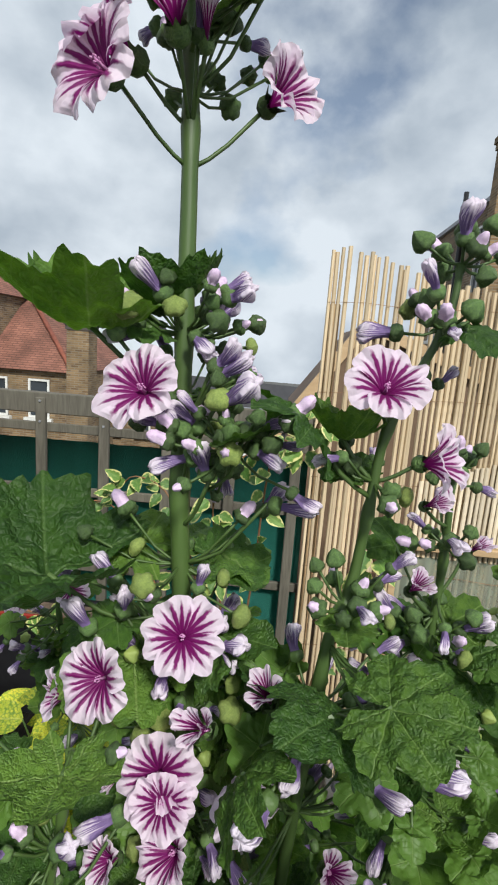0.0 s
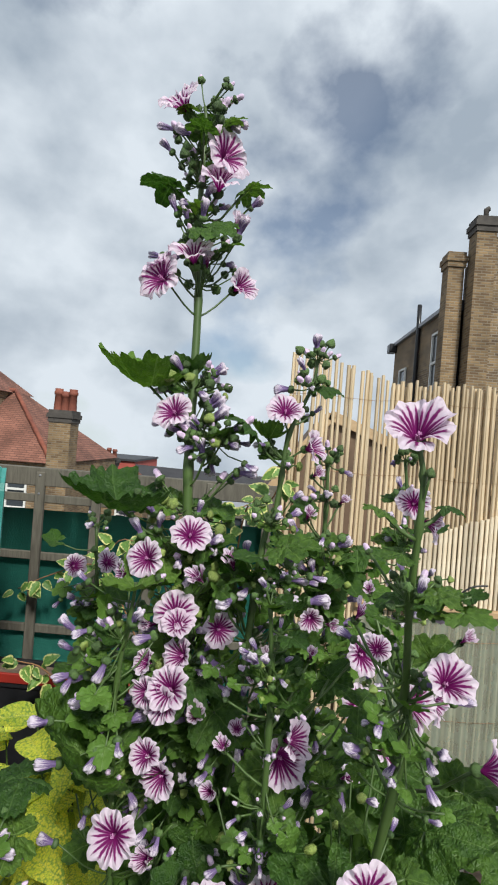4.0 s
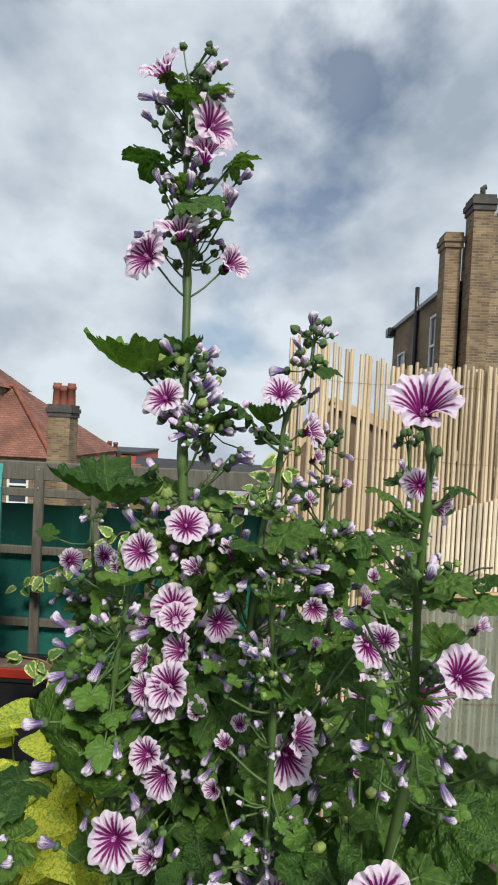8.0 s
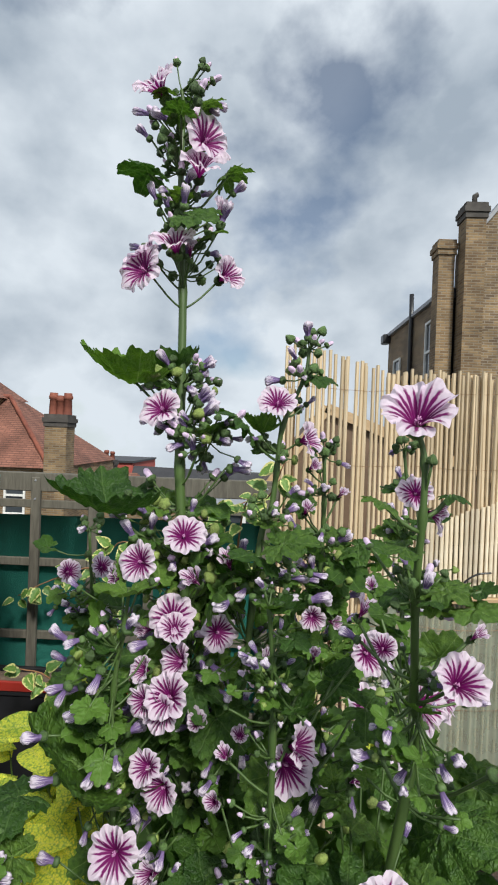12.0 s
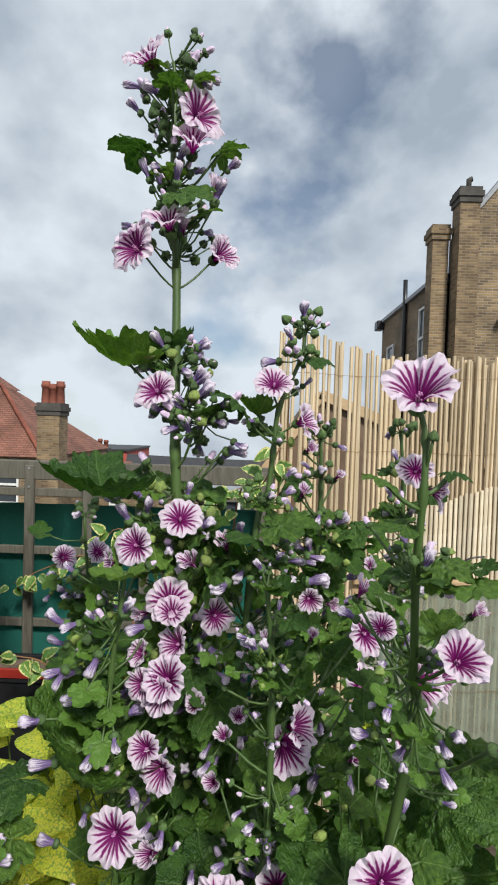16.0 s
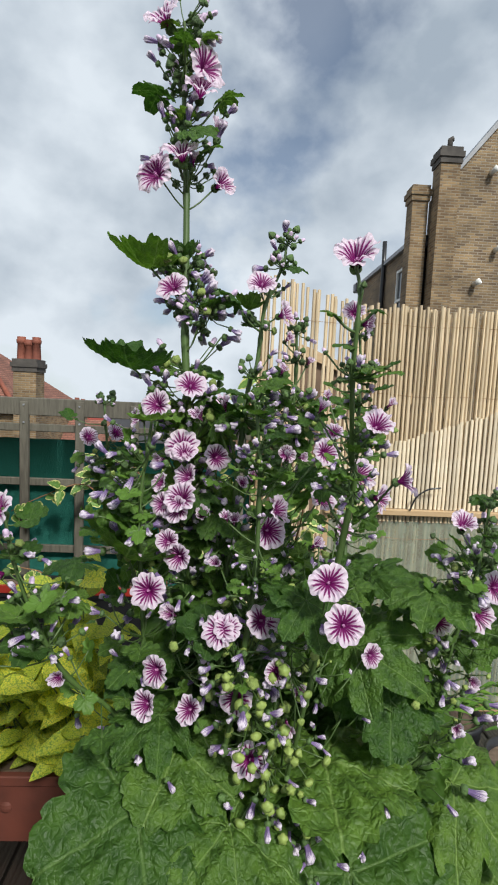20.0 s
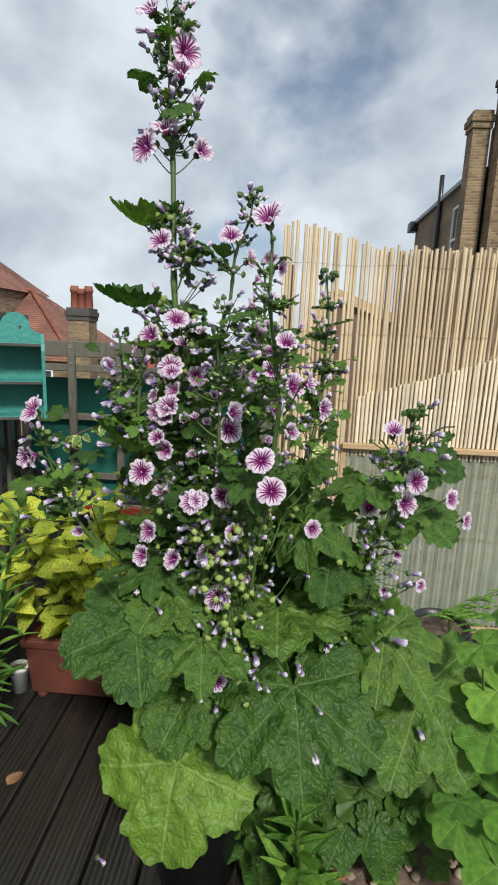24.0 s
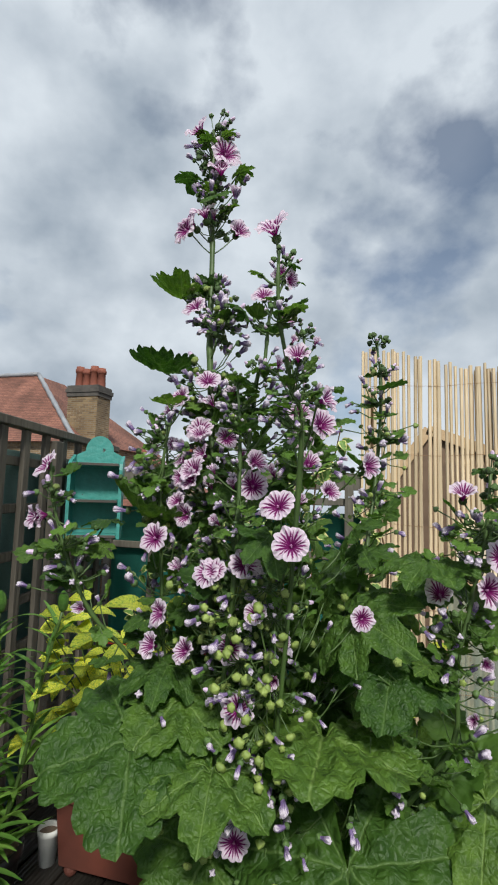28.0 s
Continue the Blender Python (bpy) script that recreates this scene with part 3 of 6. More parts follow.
# ---- painted shelf, troughs and pots ----
shelf = new("wall_shelf")
shelf.location, shelf.rotation_euler, shelf.scale = (-0.86, 1.1, 0.908), (0, 0, radians(26)), (0.91, 1.3, 0.91)
tagged(shelf, "chipped teal painted wooden wall shelf with scalloped top", "shelf")
bm = bmesh.new()
outline = [(-0.115, 0), (0.115, 0), (0.115, 0.34)]
outline += [(0.115 - 0.018 * math.sin(a), 0.375 - 0.02 * math.cos(a)) for a in (0.2, 0.8, 1.4)]
outline += [(0.062 * math.cos(a), 0.39 + 0.07 * math.sin(a)) for a in [math.pi * k / 12 for k in range(13)]]
outline += [(-0.115 + 0.018 * math.sin(a), 0.375 - 0.02 * math.cos(a)) for a in (1.4, 0.8, 0.2)] + [(-0.115, 0.34)]
f = bm.faces.new([bm.verts.new((x, 0, z)) for x, z in outline])
ext = bmesh.ops.extrude_face_region(bm, geom=[f])
bmesh.ops.translate(bm, verts=[v for v in ext["geom"] if isinstance(v, bmesh.types.BMVert)], vec=(0, 0.014, 0))
bmesh.ops.recalc_face_normals(bm, faces=bm.faces)
part("back_panel", bm, M["teal"], shelf)
for sx in (-1, 1):
    bm = bmesh.new()
    prof = [(0, 0), (-0.085, 0), (-0.09, 0.3)] + [(-0.05 - 0.04 * math.cos(a), 0.31 + 0.035 * math.sin(a)) for a in (0.5, 1.1, 1.6)] + [(-0.02, 0.36), (0, 0.37)]
    f = bm.faces.new([bm.verts.new((sx * 0.115, y, z)) for y, z in prof])
    ext = bmesh.ops.extrude_face_region(bm, geom=[f])
    bmesh.ops.translate(bm, verts=[v for v in ext["geom"] if isinstance(v, bmesh.types.BMVert)], vec=(-sx * 0.014, 0, 0))
    bmesh.ops.recalc_face_normals(bm, faces=bm.faces)
    part("side_panel", bm, M["teal"], shelf)
for z in (0.004, 0.155, 0.315):
    boxed("shelf_board", M["teal"], shelf, -0.1, 0.1, -0.088, -0.002, z, z + 0.016, 0.003)
    boxed("worn_edge", M["soot"], shelf, -0.098, 0.098, -0.092, -0.0885, z + 0.002, z + 0.014, 0.001, "bare grey chipped edge")
for x in (-0.07, 0.04):
    boxed("bracket", M["lead"], shelf, x, x + 0.02, 0.0145, 0.1, 0.36, 0.375, 0.001)

trough = new("terracotta_trough")
trough.location = (-0.37, 0.72, 0)
tagged(trough, "long terracotta trough on round feet standing on decking", "planter")


def rim_box(bm, lx, ly, z0, z1, flare, wall=0.012):
    """An open box with flared sides, thick walls and no lid."""
    rows = [(lx / 2, ly / 2, z0), (lx / 2 + flare, ly / 2 + flare, z1 - 0.03), (lx / 2 + flare + 0.01, ly / 2 + flare + 0.01, z1 - 0.028), (lx / 2 + flare + 0.01, ly / 2 + flare + 0.01, z1), (lx / 2 + flare - wall, ly / 2 + flare - wall, z1), (lx / 2 - wall, ly / 2 - wall, z0 + 0.015)]
    rings = [[bm.verts.new((sx * x, sy * y, z)) for sx, sy in ((-1, -1), (1, -1), (1, 1), (-1, 1))] for x, y, z in rows]
    for a, b in zip(rings, rings[1:]):
        for i in range(4):
            bm.faces.new((a[i], a[(i + 1) % 4], b[(i + 1) % 4], b[i]))
    bm.faces.new(rings[0][::-1])
    bm.faces.new(rings[-1])
    bmesh.ops.bevel(bm, geom=[e for e in bm.edges], offset=0.003, segments=1, affect="EDGES")
    return bm


part("body", rim_box(bmesh.new(), 0.46, 0.24, 0.03, 0.24, 0.012), M["terracotta"], trough)
for sx in (-0.2, 0.2):
    for sy in (-0.1, 0.1):
        bm = bmesh.new()
        bmesh.ops.create_uvsphere(bm, u_segments=14, v_segments=8, radius=0.02, matrix=Matrix.Translation((sx, sy, 0.02)))
        part("foot", bm, M["terracotta"], trough)
boxed("soil", M["soil"], trough, -0.225, 0.225, -0.115, 0.115, 0.06, 0.2)
for sx in (-0.12, 0.0, 0.12):
    bm = bmesh.new()
    bmesh.ops.create_uvsphere(bm, u_segments=12, v_segments=6, radius=0.018, matrix=Matrix.Translation((sx, -0.126, 0.14)) @ Matrix.Diagonal((1, 0.5, 1, 1)))
    part("rosette", bm, M["terracotta"], trough)

crate = new("red_trough")
crate.location = (-0.62, 1.5, 0)
tagged(crate, "tall dark planter box with a bright red rim", "planter")
part("body", rim_box(bmesh.new(), 0.8, 0.16, 0.0, 0.4, 0.008), M["black"], crate)
boxed("front_rim", M["red_plastic"], crate, -0.42, 0.42, -0.104, -0.092, 0.392, 0.43, 0.003, "red plastic rim")
boxed("soil", M["soil"], crate, -0.38, 0.38, -0.06, 0.06, 0.05, 0.39)


def round_pot(name, x, y, z, r, h, mat, label, ribs=0):
    pot = new(name)
    pot.location = (x, y, z)
    tagged(pot, label, "plant pot")
    bm = bmesh.new()
    prof = [(r * 0.72, 0), (r * 0.95, h * 0.82), (r, h * 0.83), (r, h), (r * 0.92, h), (r * 0.9, h * 0.85)]
    if ribs:
        prof = [(r * 0.75, 0)] + [(r * (0.78 + 0.2 * k / ribs) + 0.003 * (k % 2), h * (0.1 + 0.85 * k / ribs)) for k in range(ribs)] + [(r, h), (r * 0.93, h), (r * 0.88, h * 0.8)]
    n_ = 28
    rings = [[bm.verts.new((q * math.cos(6.2832 * i / n_), q * math.sin(6.2832 * i / n_), zz)) for i in range(n_)] for q, zz in prof]
    for a, b in zip(rings, rings[1:]):
        for i in range(n_):
            bm.faces.new((a[i], a[(i + 1) % n_], b[(i + 1) % n_], b[i])).smooth = True
    bm.faces.new(rings[0][::-1])
    part("body", bm, mat, pot)
    bm = bmesh.new()
    bmesh.ops.create_circle(bm, cap_ends=True, segments=20, radius=r * 0.9, matrix=Matrix.Translation((0, 0, h * 0.85)))
    part("soil", bm, M["soil"], pot)
    return pot


round_pot("plastic_pot", 0.88, 0.95, 0, 0.11, 0.2, M["black"], "ribbed black plastic plant pot on the deck", 12)
round_pot("plastic_pot", 1.02, 0.72, 0, 0.12, 0.2, M["black"], "ribbed black plastic plant pot on the deck", 12)
round_pot("white_pot", -0.665, 0.64, 0, 0.032, 0.1, M["white_paint"], "small white plastic pot beside the terracotta trough")
round_pot("lily_pot", -0.72, 0.44, 0, 0.1, 0.16, M["black"], "dark plastic pot holding tall lilies")
round_pot("mallow_pot", 0.06, 0.11, 0, 0.13, 0.26, M["black"], "black pot hidden under the mallow leaves")

# bed of bark and pebbles under the mallow
bed = new("planting_bed")
tagged(bed, "low black planter bed filled with bark and pebbles", "planter")
bedx, bedy = (0.28, 0.84), (-0.3, 0.42)
boxed("edging", M["black"], bed, bedx[0], bedx[1], bedy[0], bedy[0] + 0.02, 0.0, 0.12, 0.003)
boxed("edging", M["black"], bed, bedx[0], bedx[1], bedy[1] - 0.02, bedy[1], 0.0, 0.12, 0.003)
boxed("edging", M["black"], bed, bedx[0], bedx[0] + 0.02, bedy[0] + 0.02, bedy[1] - 0.02, 0.0, 0.12, 0.003)
boxed("edging", M["black"], bed, bedx[1] - 0.02, bedx[1], bedy[0] + 0.02, bedy[1] - 0.02, 0.0, 0.12, 0.003)
bm = bmesh.new()
n_ = 24
grid = [[bm.verts.new((bedx[0] + 0.02 + (bedx[1] - bedx[0] - 0.04) * i / n_, bedy[0] + 0.02 + (bedy[1] - bedy[0] - 0.04) * j / n_, 0.1 + 0.02 * noise.noise((i * 0.3, j * 0.3, 0)))) for i in range(n_ + 1)] for j in range(n_ + 1)]
for j in range(n_):
    for i in range(n_):
        bm.faces.new((grid[j][i], grid[j][i + 1], grid[j + 1][i + 1], grid[j + 1][i])).smooth = True
part("soil", bm, M["soil"], bed)


def pebble_mesh():
    bm = bmesh.new()
    bmesh.ops.create_icosphere(bm, subdivisions=1, radius=1)
    for v in bm.verts:
        v.co *= rng.uniform(0.8, 1.15)
    me = bpy.data.meshes.new("pebble")
    bm.to_mesh(me)
    bm.free()
    for p_ in me.polygons:
        p_.use_smooth = True
    me.materials.append(M["stone"])
    return me


PEBBLES = [pebble_mesh() for _ in range(4)]
for k in range(150):
    o = new("pebble", rng.choice(PEBBLES))
    o.parent = bed
    o.location = (rng.uniform(0.32, 0.8), rng.uniform(-0.25, 0.3), 0.112)
    q = rng.uniform(0.008, 0.018)
    o.scale, o.rotation_euler = (q, q * 0.8, q * 0.55), (rng.uniform(-0.4, 0.4), rng.uniform(-0.4, 0.4), rng.uniform(0, 6))


# ---- leaves ----
def flat_mesh(name, verts, faces, uvs, mats, smooth=True, slots=None):
    me = bpy.data.meshes.new(name)
    me.from_pydata(verts, [], faces)
    uv = me.uv_layers.new(name="UVMap")
    for lp in me.loops:
        uv.data[lp.index].uv = uvs[lp.vertex_index]
    for m_ in mats:
        me.materials.append(m_)
    for i, p_ in enumerate(me.polygons):
        p_.use_smooth = smooth
        if slots:
            p_.material_index = slots[i]
    me.update()
    return me


def palmate(name, mat, seed, lobes=7, depth=0.13, droop=0.25, teeth=0.03, wrinkle=0.036, rings=16, steps=104):
    """A rounded, lobed and toothed leaf; its stalk meets it at the origin and its tip points to +y; one unit in radius."""
    r_ = random.Random(seed)
    ways = [math.radians(150) * (2 * k / (lobes - 1) - 1) for k in range(lobes)]
    reach = [1.0 - 0.2 * (abs(w) / 2.6) ** 2 + r_.uniform(-0.06, 0.06) for w in ways]
    verts, uvs, faces = [(0, 0, 0)], [(0, 0)], []
    sag, twist = [r_.uniform(0.7, 1.3) for _ in ways], r_.uniform(-0.15, 0.15)
    for j in range(1, rings + 1):
        for i in range(steps + 1):
            a = math.radians(168) * (2 * i / steps - 1)
            k = min(range(lobes), key=lambda q: abs(ways[q] - a))
            gap = math.radians(150) / (lobes - 1)
            near = min(1.0, abs(a - ways[k]) / gap)
            edge = reach[k] * (1 - depth * near ** 2.2) - teeth * 0.7 * (1 - abs(math.sin(i * 0.785 + seed))) - teeth * 0.35 * noise.noise((i * 0.6, seed, 0.0))
            if abs(a) > 2.65:
                edge *= 1 - 0.35 * (abs(a) - 2.65) / 0.28
            r = j / rings
            rr = r * (edge if j == rings else edge * 0.5 + 0.5 * edge)
            x_, y_ = rr * math.sin(a), rr * math.cos(a)
            z_ = 0.12 * rr * near ** 1.2 - droop * rr * rr * sag[k] + twist * x_ * abs(y_)
            z_ += wrinkle * noise.noise((x_ * 9 + seed, y_ * 9, 0.3)) * 2 + 0.05 * noise.noise((x_ * 2 + seed, y_ * 2, 1.7)) * rr
            if j == rings:
                z_ += 0.025 * math.sin(i * 0.83 + seed)
            verts.append((x_, y_, z_))
            uvs.append((a / gap / 2, rr))
    w = steps + 1
    for i in range(steps):
        faces.append((0, 1 + i + 1, 1 + i))
        for j in range(rings - 1):
            p0 = 1 + j * w + i
            faces.append((p0, p0 + 1, p0 + w + 1, p0 + w))
    return flat_mesh(name, verts, faces, uvs, [mat])


def blade(name, mat, seed, width=0.18, curl=0.35, n_=10, fat=0.4):
    """A narrow pointed leaf along +y, one unit long, folded along its middle and arching down."""
    verts, uvs, faces = [], [], []
    for j in range(n_ + 1):
        t = j / n_
        half = width * (math.sin(math.pi * min(1, t ** (fat * 1.6) * 0.98 + 0.02)) ** 0.8) * 0.5 + 0.004
        ang = curl * t
        for i, s_ in enumerate((-1, -0.5, 0, 0.5, 1)):
            verts.append((s_ * half, t * math.cos(ang * 0.6), -curl * t * t * 0.5 + 0.3 * half * abs(s_) + 0.01 * math.sin(seed + 7 * t + s_)))
            uvs.append((s_ * 0.5, 0.3 + 0.7 * t))
    for j in range(n_):
        for i in range(4):
            p0 = j * 5 + i
            faces.append((p0, p0 + 1, p0 + 6, p0 + 5))
    return flat_mesh(name, verts, faces, uvs, [mat])


MALLOW = [palmate("leaf", M["mallow"], k, lobes=5 + 2 * (k % 2), depth=0.22 + 0.06 * (k % 3), droop=0.12 + 0.13 * (k % 3), teeth=0.085) for k in range(6)]
SMALL = [palmate("leaf", M["mallow" if k % 2 else "fresh_mallow"], 60 + k, 5, 0.26, 0.2 * k - 0.25, 0.13, 0.05, 8, 60) for k in range(4)]
CUPPED = [palmate("leaf", M["mallow"], 40 + k, lobes=5 + 2 * (k % 2), depth=0.2, droop=-0.5 - 0.15 * k, teeth=0.09) for k in range(3)]
YOUNG_BACKLIT = [palmate("leaf", M["young_backlit_mallow"], 50 + k, lobes=5 + 2 * (k % 2), depth=0.22, droop=(0.2, -0.6, 0.25)[k], teeth=0.085) for k in range(3)]
GERANIUM = [palmate("leaf", M["bright_leaf"], 20 + k, 7, 0.14, 0.1, 0.04, 0.01, 8, 64) for k in range(3)]
GOLD = [blade("leaf", M["gold_leaf"], k, 0.55, 0.5 + 0.2 * k) for k in range(3)]
CREAM = [blade("leaf", M["ivy"], k, 0.62, 0.3 + 0.2 * k) for k in range(3)]
LILY = [blade("leaf", M["lily_leaf"], k, 0.14, 0.5 + 0.25 * k) for k in range(3)]
SPROUT = [blade("leaf", M["bright_leaf"], k, 0.2, 0.4 + 0.25 * k) for k in range(3)]


def turned(axis, hint, at, size):
    """A pose with +y along axis and +z towards hint."""
    y_ = Vector(axis).normalized()
    z_ = Vector(hint) - y_ * Vector(hint).dot(y_)
    z_ = z_.normalized() if z_.length > 1e-4 else y_.orthogonal().normalized()
    x_ = y_.cross(z_)
    m = Matrix((x_, y_, z_)).transposed().to_4x4()
    return Matrix.Translation(at) @ m @ Matrix.Scale(size, 4)


def way(az, el):
    """A direction: az 0 looks to -y, 90 to +x; el upwards."""
    a, e = radians(az), radians(el)
    return Vector((math.sin(a) * math.cos(e), -math.cos(a) * math.cos(e), math.sin(e)))


def put(name, mesh, m, parent):
    o = new(name, mesh)
    o.parent = parent
    o.matrix_basis = m
    return o


# ---- flowers ----
def petal_mesh(seed, height, reach, notch=0.11, curl=0.05):
    """A broad wavy petal along +y, one fifth of a funnel with its foot at the origin; the flower looks to +z and is one unit wide."""
    r_ = random.Random(seed)
    rows, cols = 10, 12
    verts, uvs, faces = [], [], []
    wave, half = r_.uniform(0, 6), radians(r_.uniform(41, 46))
    side = r_.uniform(0.75, 1.2)
    for j in range(rows + 1):
        t = j / rows
        for i in range(cols + 1):
            s_ = 2 * i / cols - 1
            edge = 1 - notch * math.exp(-((s_ / 0.24) ** 2)) - 0.26 * abs(s_) ** 4.0 + 0.035 * math.sin(7.5 * s_ * side + wave)
            r = reach * (0.05 + 0.95 * t ** 1.15) * (1 + (edge - 1) * t ** 2.5)
            a = s_ * half * (1 - 0.1 * t ** 3)
            z_ = height * (1 - (1 - t) ** 1.7) - curl * t ** 5 + 0.024 * s_ * t
            z_ += 0.042 * t * t * math.sin(4.6 * s_ + wave) + 0.022 * t ** 3 * math.sin(11 * s_ + 2 * wave) - 0.03 * t * (1 - abs(s_))
            verts.append((r * math.sin(a), r * math.cos(a), z_))
            uvs.append((0.5 + 0.5 * s_, t))
    for j in range(rows):
        for i in range(cols):
            p0 = j * (cols + 1) + i
            faces.append((p0, p0 + 1, p0 + cols + 2, p0 + cols + 1))
    return flat_mesh("petal", verts, faces, uvs, [M["petal"]])


PETALS = {0: [petal_mesh(k, 0.27, 0.5, 0.09) for k in range(4)], 1: [petal_mesh(10 + k, 0.38, 0.42, 0.08, 0.02) for k in range(4)], 2: [petal_mesh(20 + k, 0.5, 0.24, 0.06, -0.02) for k in range(4)]}


def calyx_mesh():
    bm = bmesh.new()
    rings = []
    for q, z in ((0.03, -0.13), (0.085, -0.1), (0.115, -0.04), (0.1, 0.03)):
        rings.append([bm.verts.new((q * math.cos(6.2832 * i / 10), q * math.sin(6.2832 * i / 10), z)) for i in range(10)])
    for a, b in zip(rings, rings[1:]):
        for i in range(10):
            bm.faces.new((a[i], a[(i + 1) % 10], b[(i + 1) % 10], b[i])).smooth = True
    bm.faces.new(rings[0][::-1])
    for i in range(0, 10, 2):
        tip = bm.verts.new((0.16 * math.cos(6.2832 * (i + 0.5) / 10), 0.16 * math.sin(6.2832 * (i + 0.5) / 10), 0.1))
        bm.faces.new((rings[-1][i], rings[-1][i + 1], tip)).smooth = True
    me = bpy.data.meshes.new("calyx")
    bm.to_mesh(me)
    bm.free()
    me.materials.append(M["calyx"])
    return me


def column_mesh():
    bm = bmesh.new()
    tube(bm, [(0, 0, -0.02), (0, 0, 0.1), (0.004, 0, 0.17)], [0.022, 0.014, 0.01], 6)
    r_ = random.Random(3)
    for k in range(16):
        a, z = r_.uniform(0, 6.28), r_.uniform(0.08, 0.19)
        q = 0.03 if z < 0.16 else 0.018
        bmesh.ops.create_icosphere(bm, subdivisions=1, radius=0.011, matrix=Matrix.Translation((q * math.cos(a), q * math.sin(a), z)))
    me = bpy.data.meshes.new("stamen")
    bm.to_mesh(me)
    bm.free()
    me.materials.append(M["stamen"])
    return me


CALYX, COLUMN = calyx_mesh(), column_mesh()
FACES = []


def lathe(name, prof, mats, split, n_=9, twist=0.0, flute=0.0, waves=5):
    """A turned form along +z: a list of (radius, height); faces above split take the second material."""
    verts, uvs, faces, slots = [], [], [], []
    for j, (q, z) in enumerate(prof):
        for i in range(n_):
            a = 6.2832 * i / n_ + twist * j
            r = q * (1 + flute * math.sin(waves * a))
            verts.append((r * math.cos(a), r * math.sin(a), z))
            uvs.append((i / n_, j / len(prof) * 0.9))
    for j in range(len(prof) - 1):
        for i in range(n_):
            faces.append((j * n_ + i, j * n_ + (i + 1) % n_, (j + 1) * n_ + (i + 1) % n_, (j + 1) * n_ + i))
            slots.append(1 if j >= split else 0)
    faces.append(tuple(range(n_))[::-1])
    slots.append(0)
    faces.append(tuple((len(prof) - 1) * n_ + i for i in range(n_)))
    slots.append(1 if split < len(prof) else 0)
    return flat_mesh(name, verts, faces, uvs, mats, True, slots)


BUD_FORMS = [lathe("bud", [(0.06, 0), (0.34, 0.05), (0.47, 0.22), (0.43, 0.45), (0.3, 0.68), (0.15, 0.85), (0.02, 0.96)], [M["calyx"], M["budtip"]], 9, 15, 0.06, 0.17),
             lathe("bud", [(0.06, 0), (0.32, 0.08), (0.44, 0.3), (0.4, 0.52), (0.3, 0.6), (0.22, 0.66), (0.2, 0.82), (0.13, 1.0), (0.03, 1.08)], [M["calyx"], M["budtip"]], 5, 15, 0.1, 0.16),
             lathe("bud", [(0.06, 0), (0.34, 0.06), (0.48, 0.24), (0.4, 0.46), (0.23, 0.68), (0.05, 0.84)], [M["calyx"], M["budtip"]], 9, 15, 0.07, 0.18),
             lathe("bud", [(0.06, 0), (0.3, 0.08), (0.42, 0.28), (0.36, 0.46), (0.26, 0.52), (0.26, 0.75), (0.28, 0.95), (0.18, 1.2), (0.05, 1.3)], [M["calyx"], M["budtip"]], 4, 15, 0.16, 0.2)]
POD = lathe("seed_pod", [(0.06, 0), (0.4, 0.05), (0.56, 0.24), (0.54, 0.46), (0.36, 0.64), (0.16, 0.72), (0.03, 0.76)], [M["pod"], M["pod"]], 9, 15, 0.05, 0.14, 5)
def faded_mesh(seed):
    """A withered flower: a green calyx and a twisted, folded roll of petals with a ragged end."""
    r_ = random.Random(seed)
    n_ = 15
    thick, twist = r_.uniform(0.7, 1.1), r_.uniform(-0.25, 0.25)
    prof = [(0.035, 0), (0.17, 0.06), (0.2, 0.17), (0.17, 0.28), (0.1, 0.3), (0.11, 0.42), (0.14, 0.56), (0.165, 0.7), (0.18, 0.82), (0.16, 0.93), (0.1, 0.98), (0.03, 0.94)]
    folds, lean = r_.choice((3, 4)), (r_.uniform(-0.12, 0.12), r_.uniform(-0.12, 0.12))
    verts, uvs, faces, slots = [], [], [], []
    for j, (q, z) in enumerate(prof):
        up = max(0.0, z - 0.3)
        for i in range(n_):
            a = 6.2832 * i / n_
            r = q * (1 + 0.1 * math.sin(5 * a)) if j < 4 else q * thick * (1 + (0.22 + 0.3 * up) * math.sin(folds * a + twist * j * 4) + 0.25 * noise.noise((math.cos(a) * 2 + seed, math.sin(a) * 2, z * 4)))
            zz = z + (0.14 * up * noise.noise((math.cos(a) * 1.5, math.sin(a) * 1.5 + seed, 3.1)) if j > 6 else 0)
            verts.append((r * math.cos(a) + lean[0] * up * up * 2, r * math.sin(a) + lean[1] * up * up * 2, zz))
            uvs.append((0.5 + 0.5 * math.sin(a * 2 + seed), min(1.0, up * 1.35)))
    for j in range(len(prof) - 1):
        for i in range(n_):
            faces.append((j * n_ + i, j * n_ + (i + 1) % n_, (j + 1) * n_ + (i + 1) % n_, (j + 1) * n_ + i))
            slots.append(1 if j >= 4 else 0)
    faces += [tuple(range(n_))[::-1], tuple((len(prof) - 1) * n_ + i for i in range(n_))]
    return flat_mesh("faded_flower", verts, faces, uvs, [M["calyx"], M["faded"]], True, slots + [0, 1])


FADED_FORMS = [faded_mesh(k) for k in range(6)]


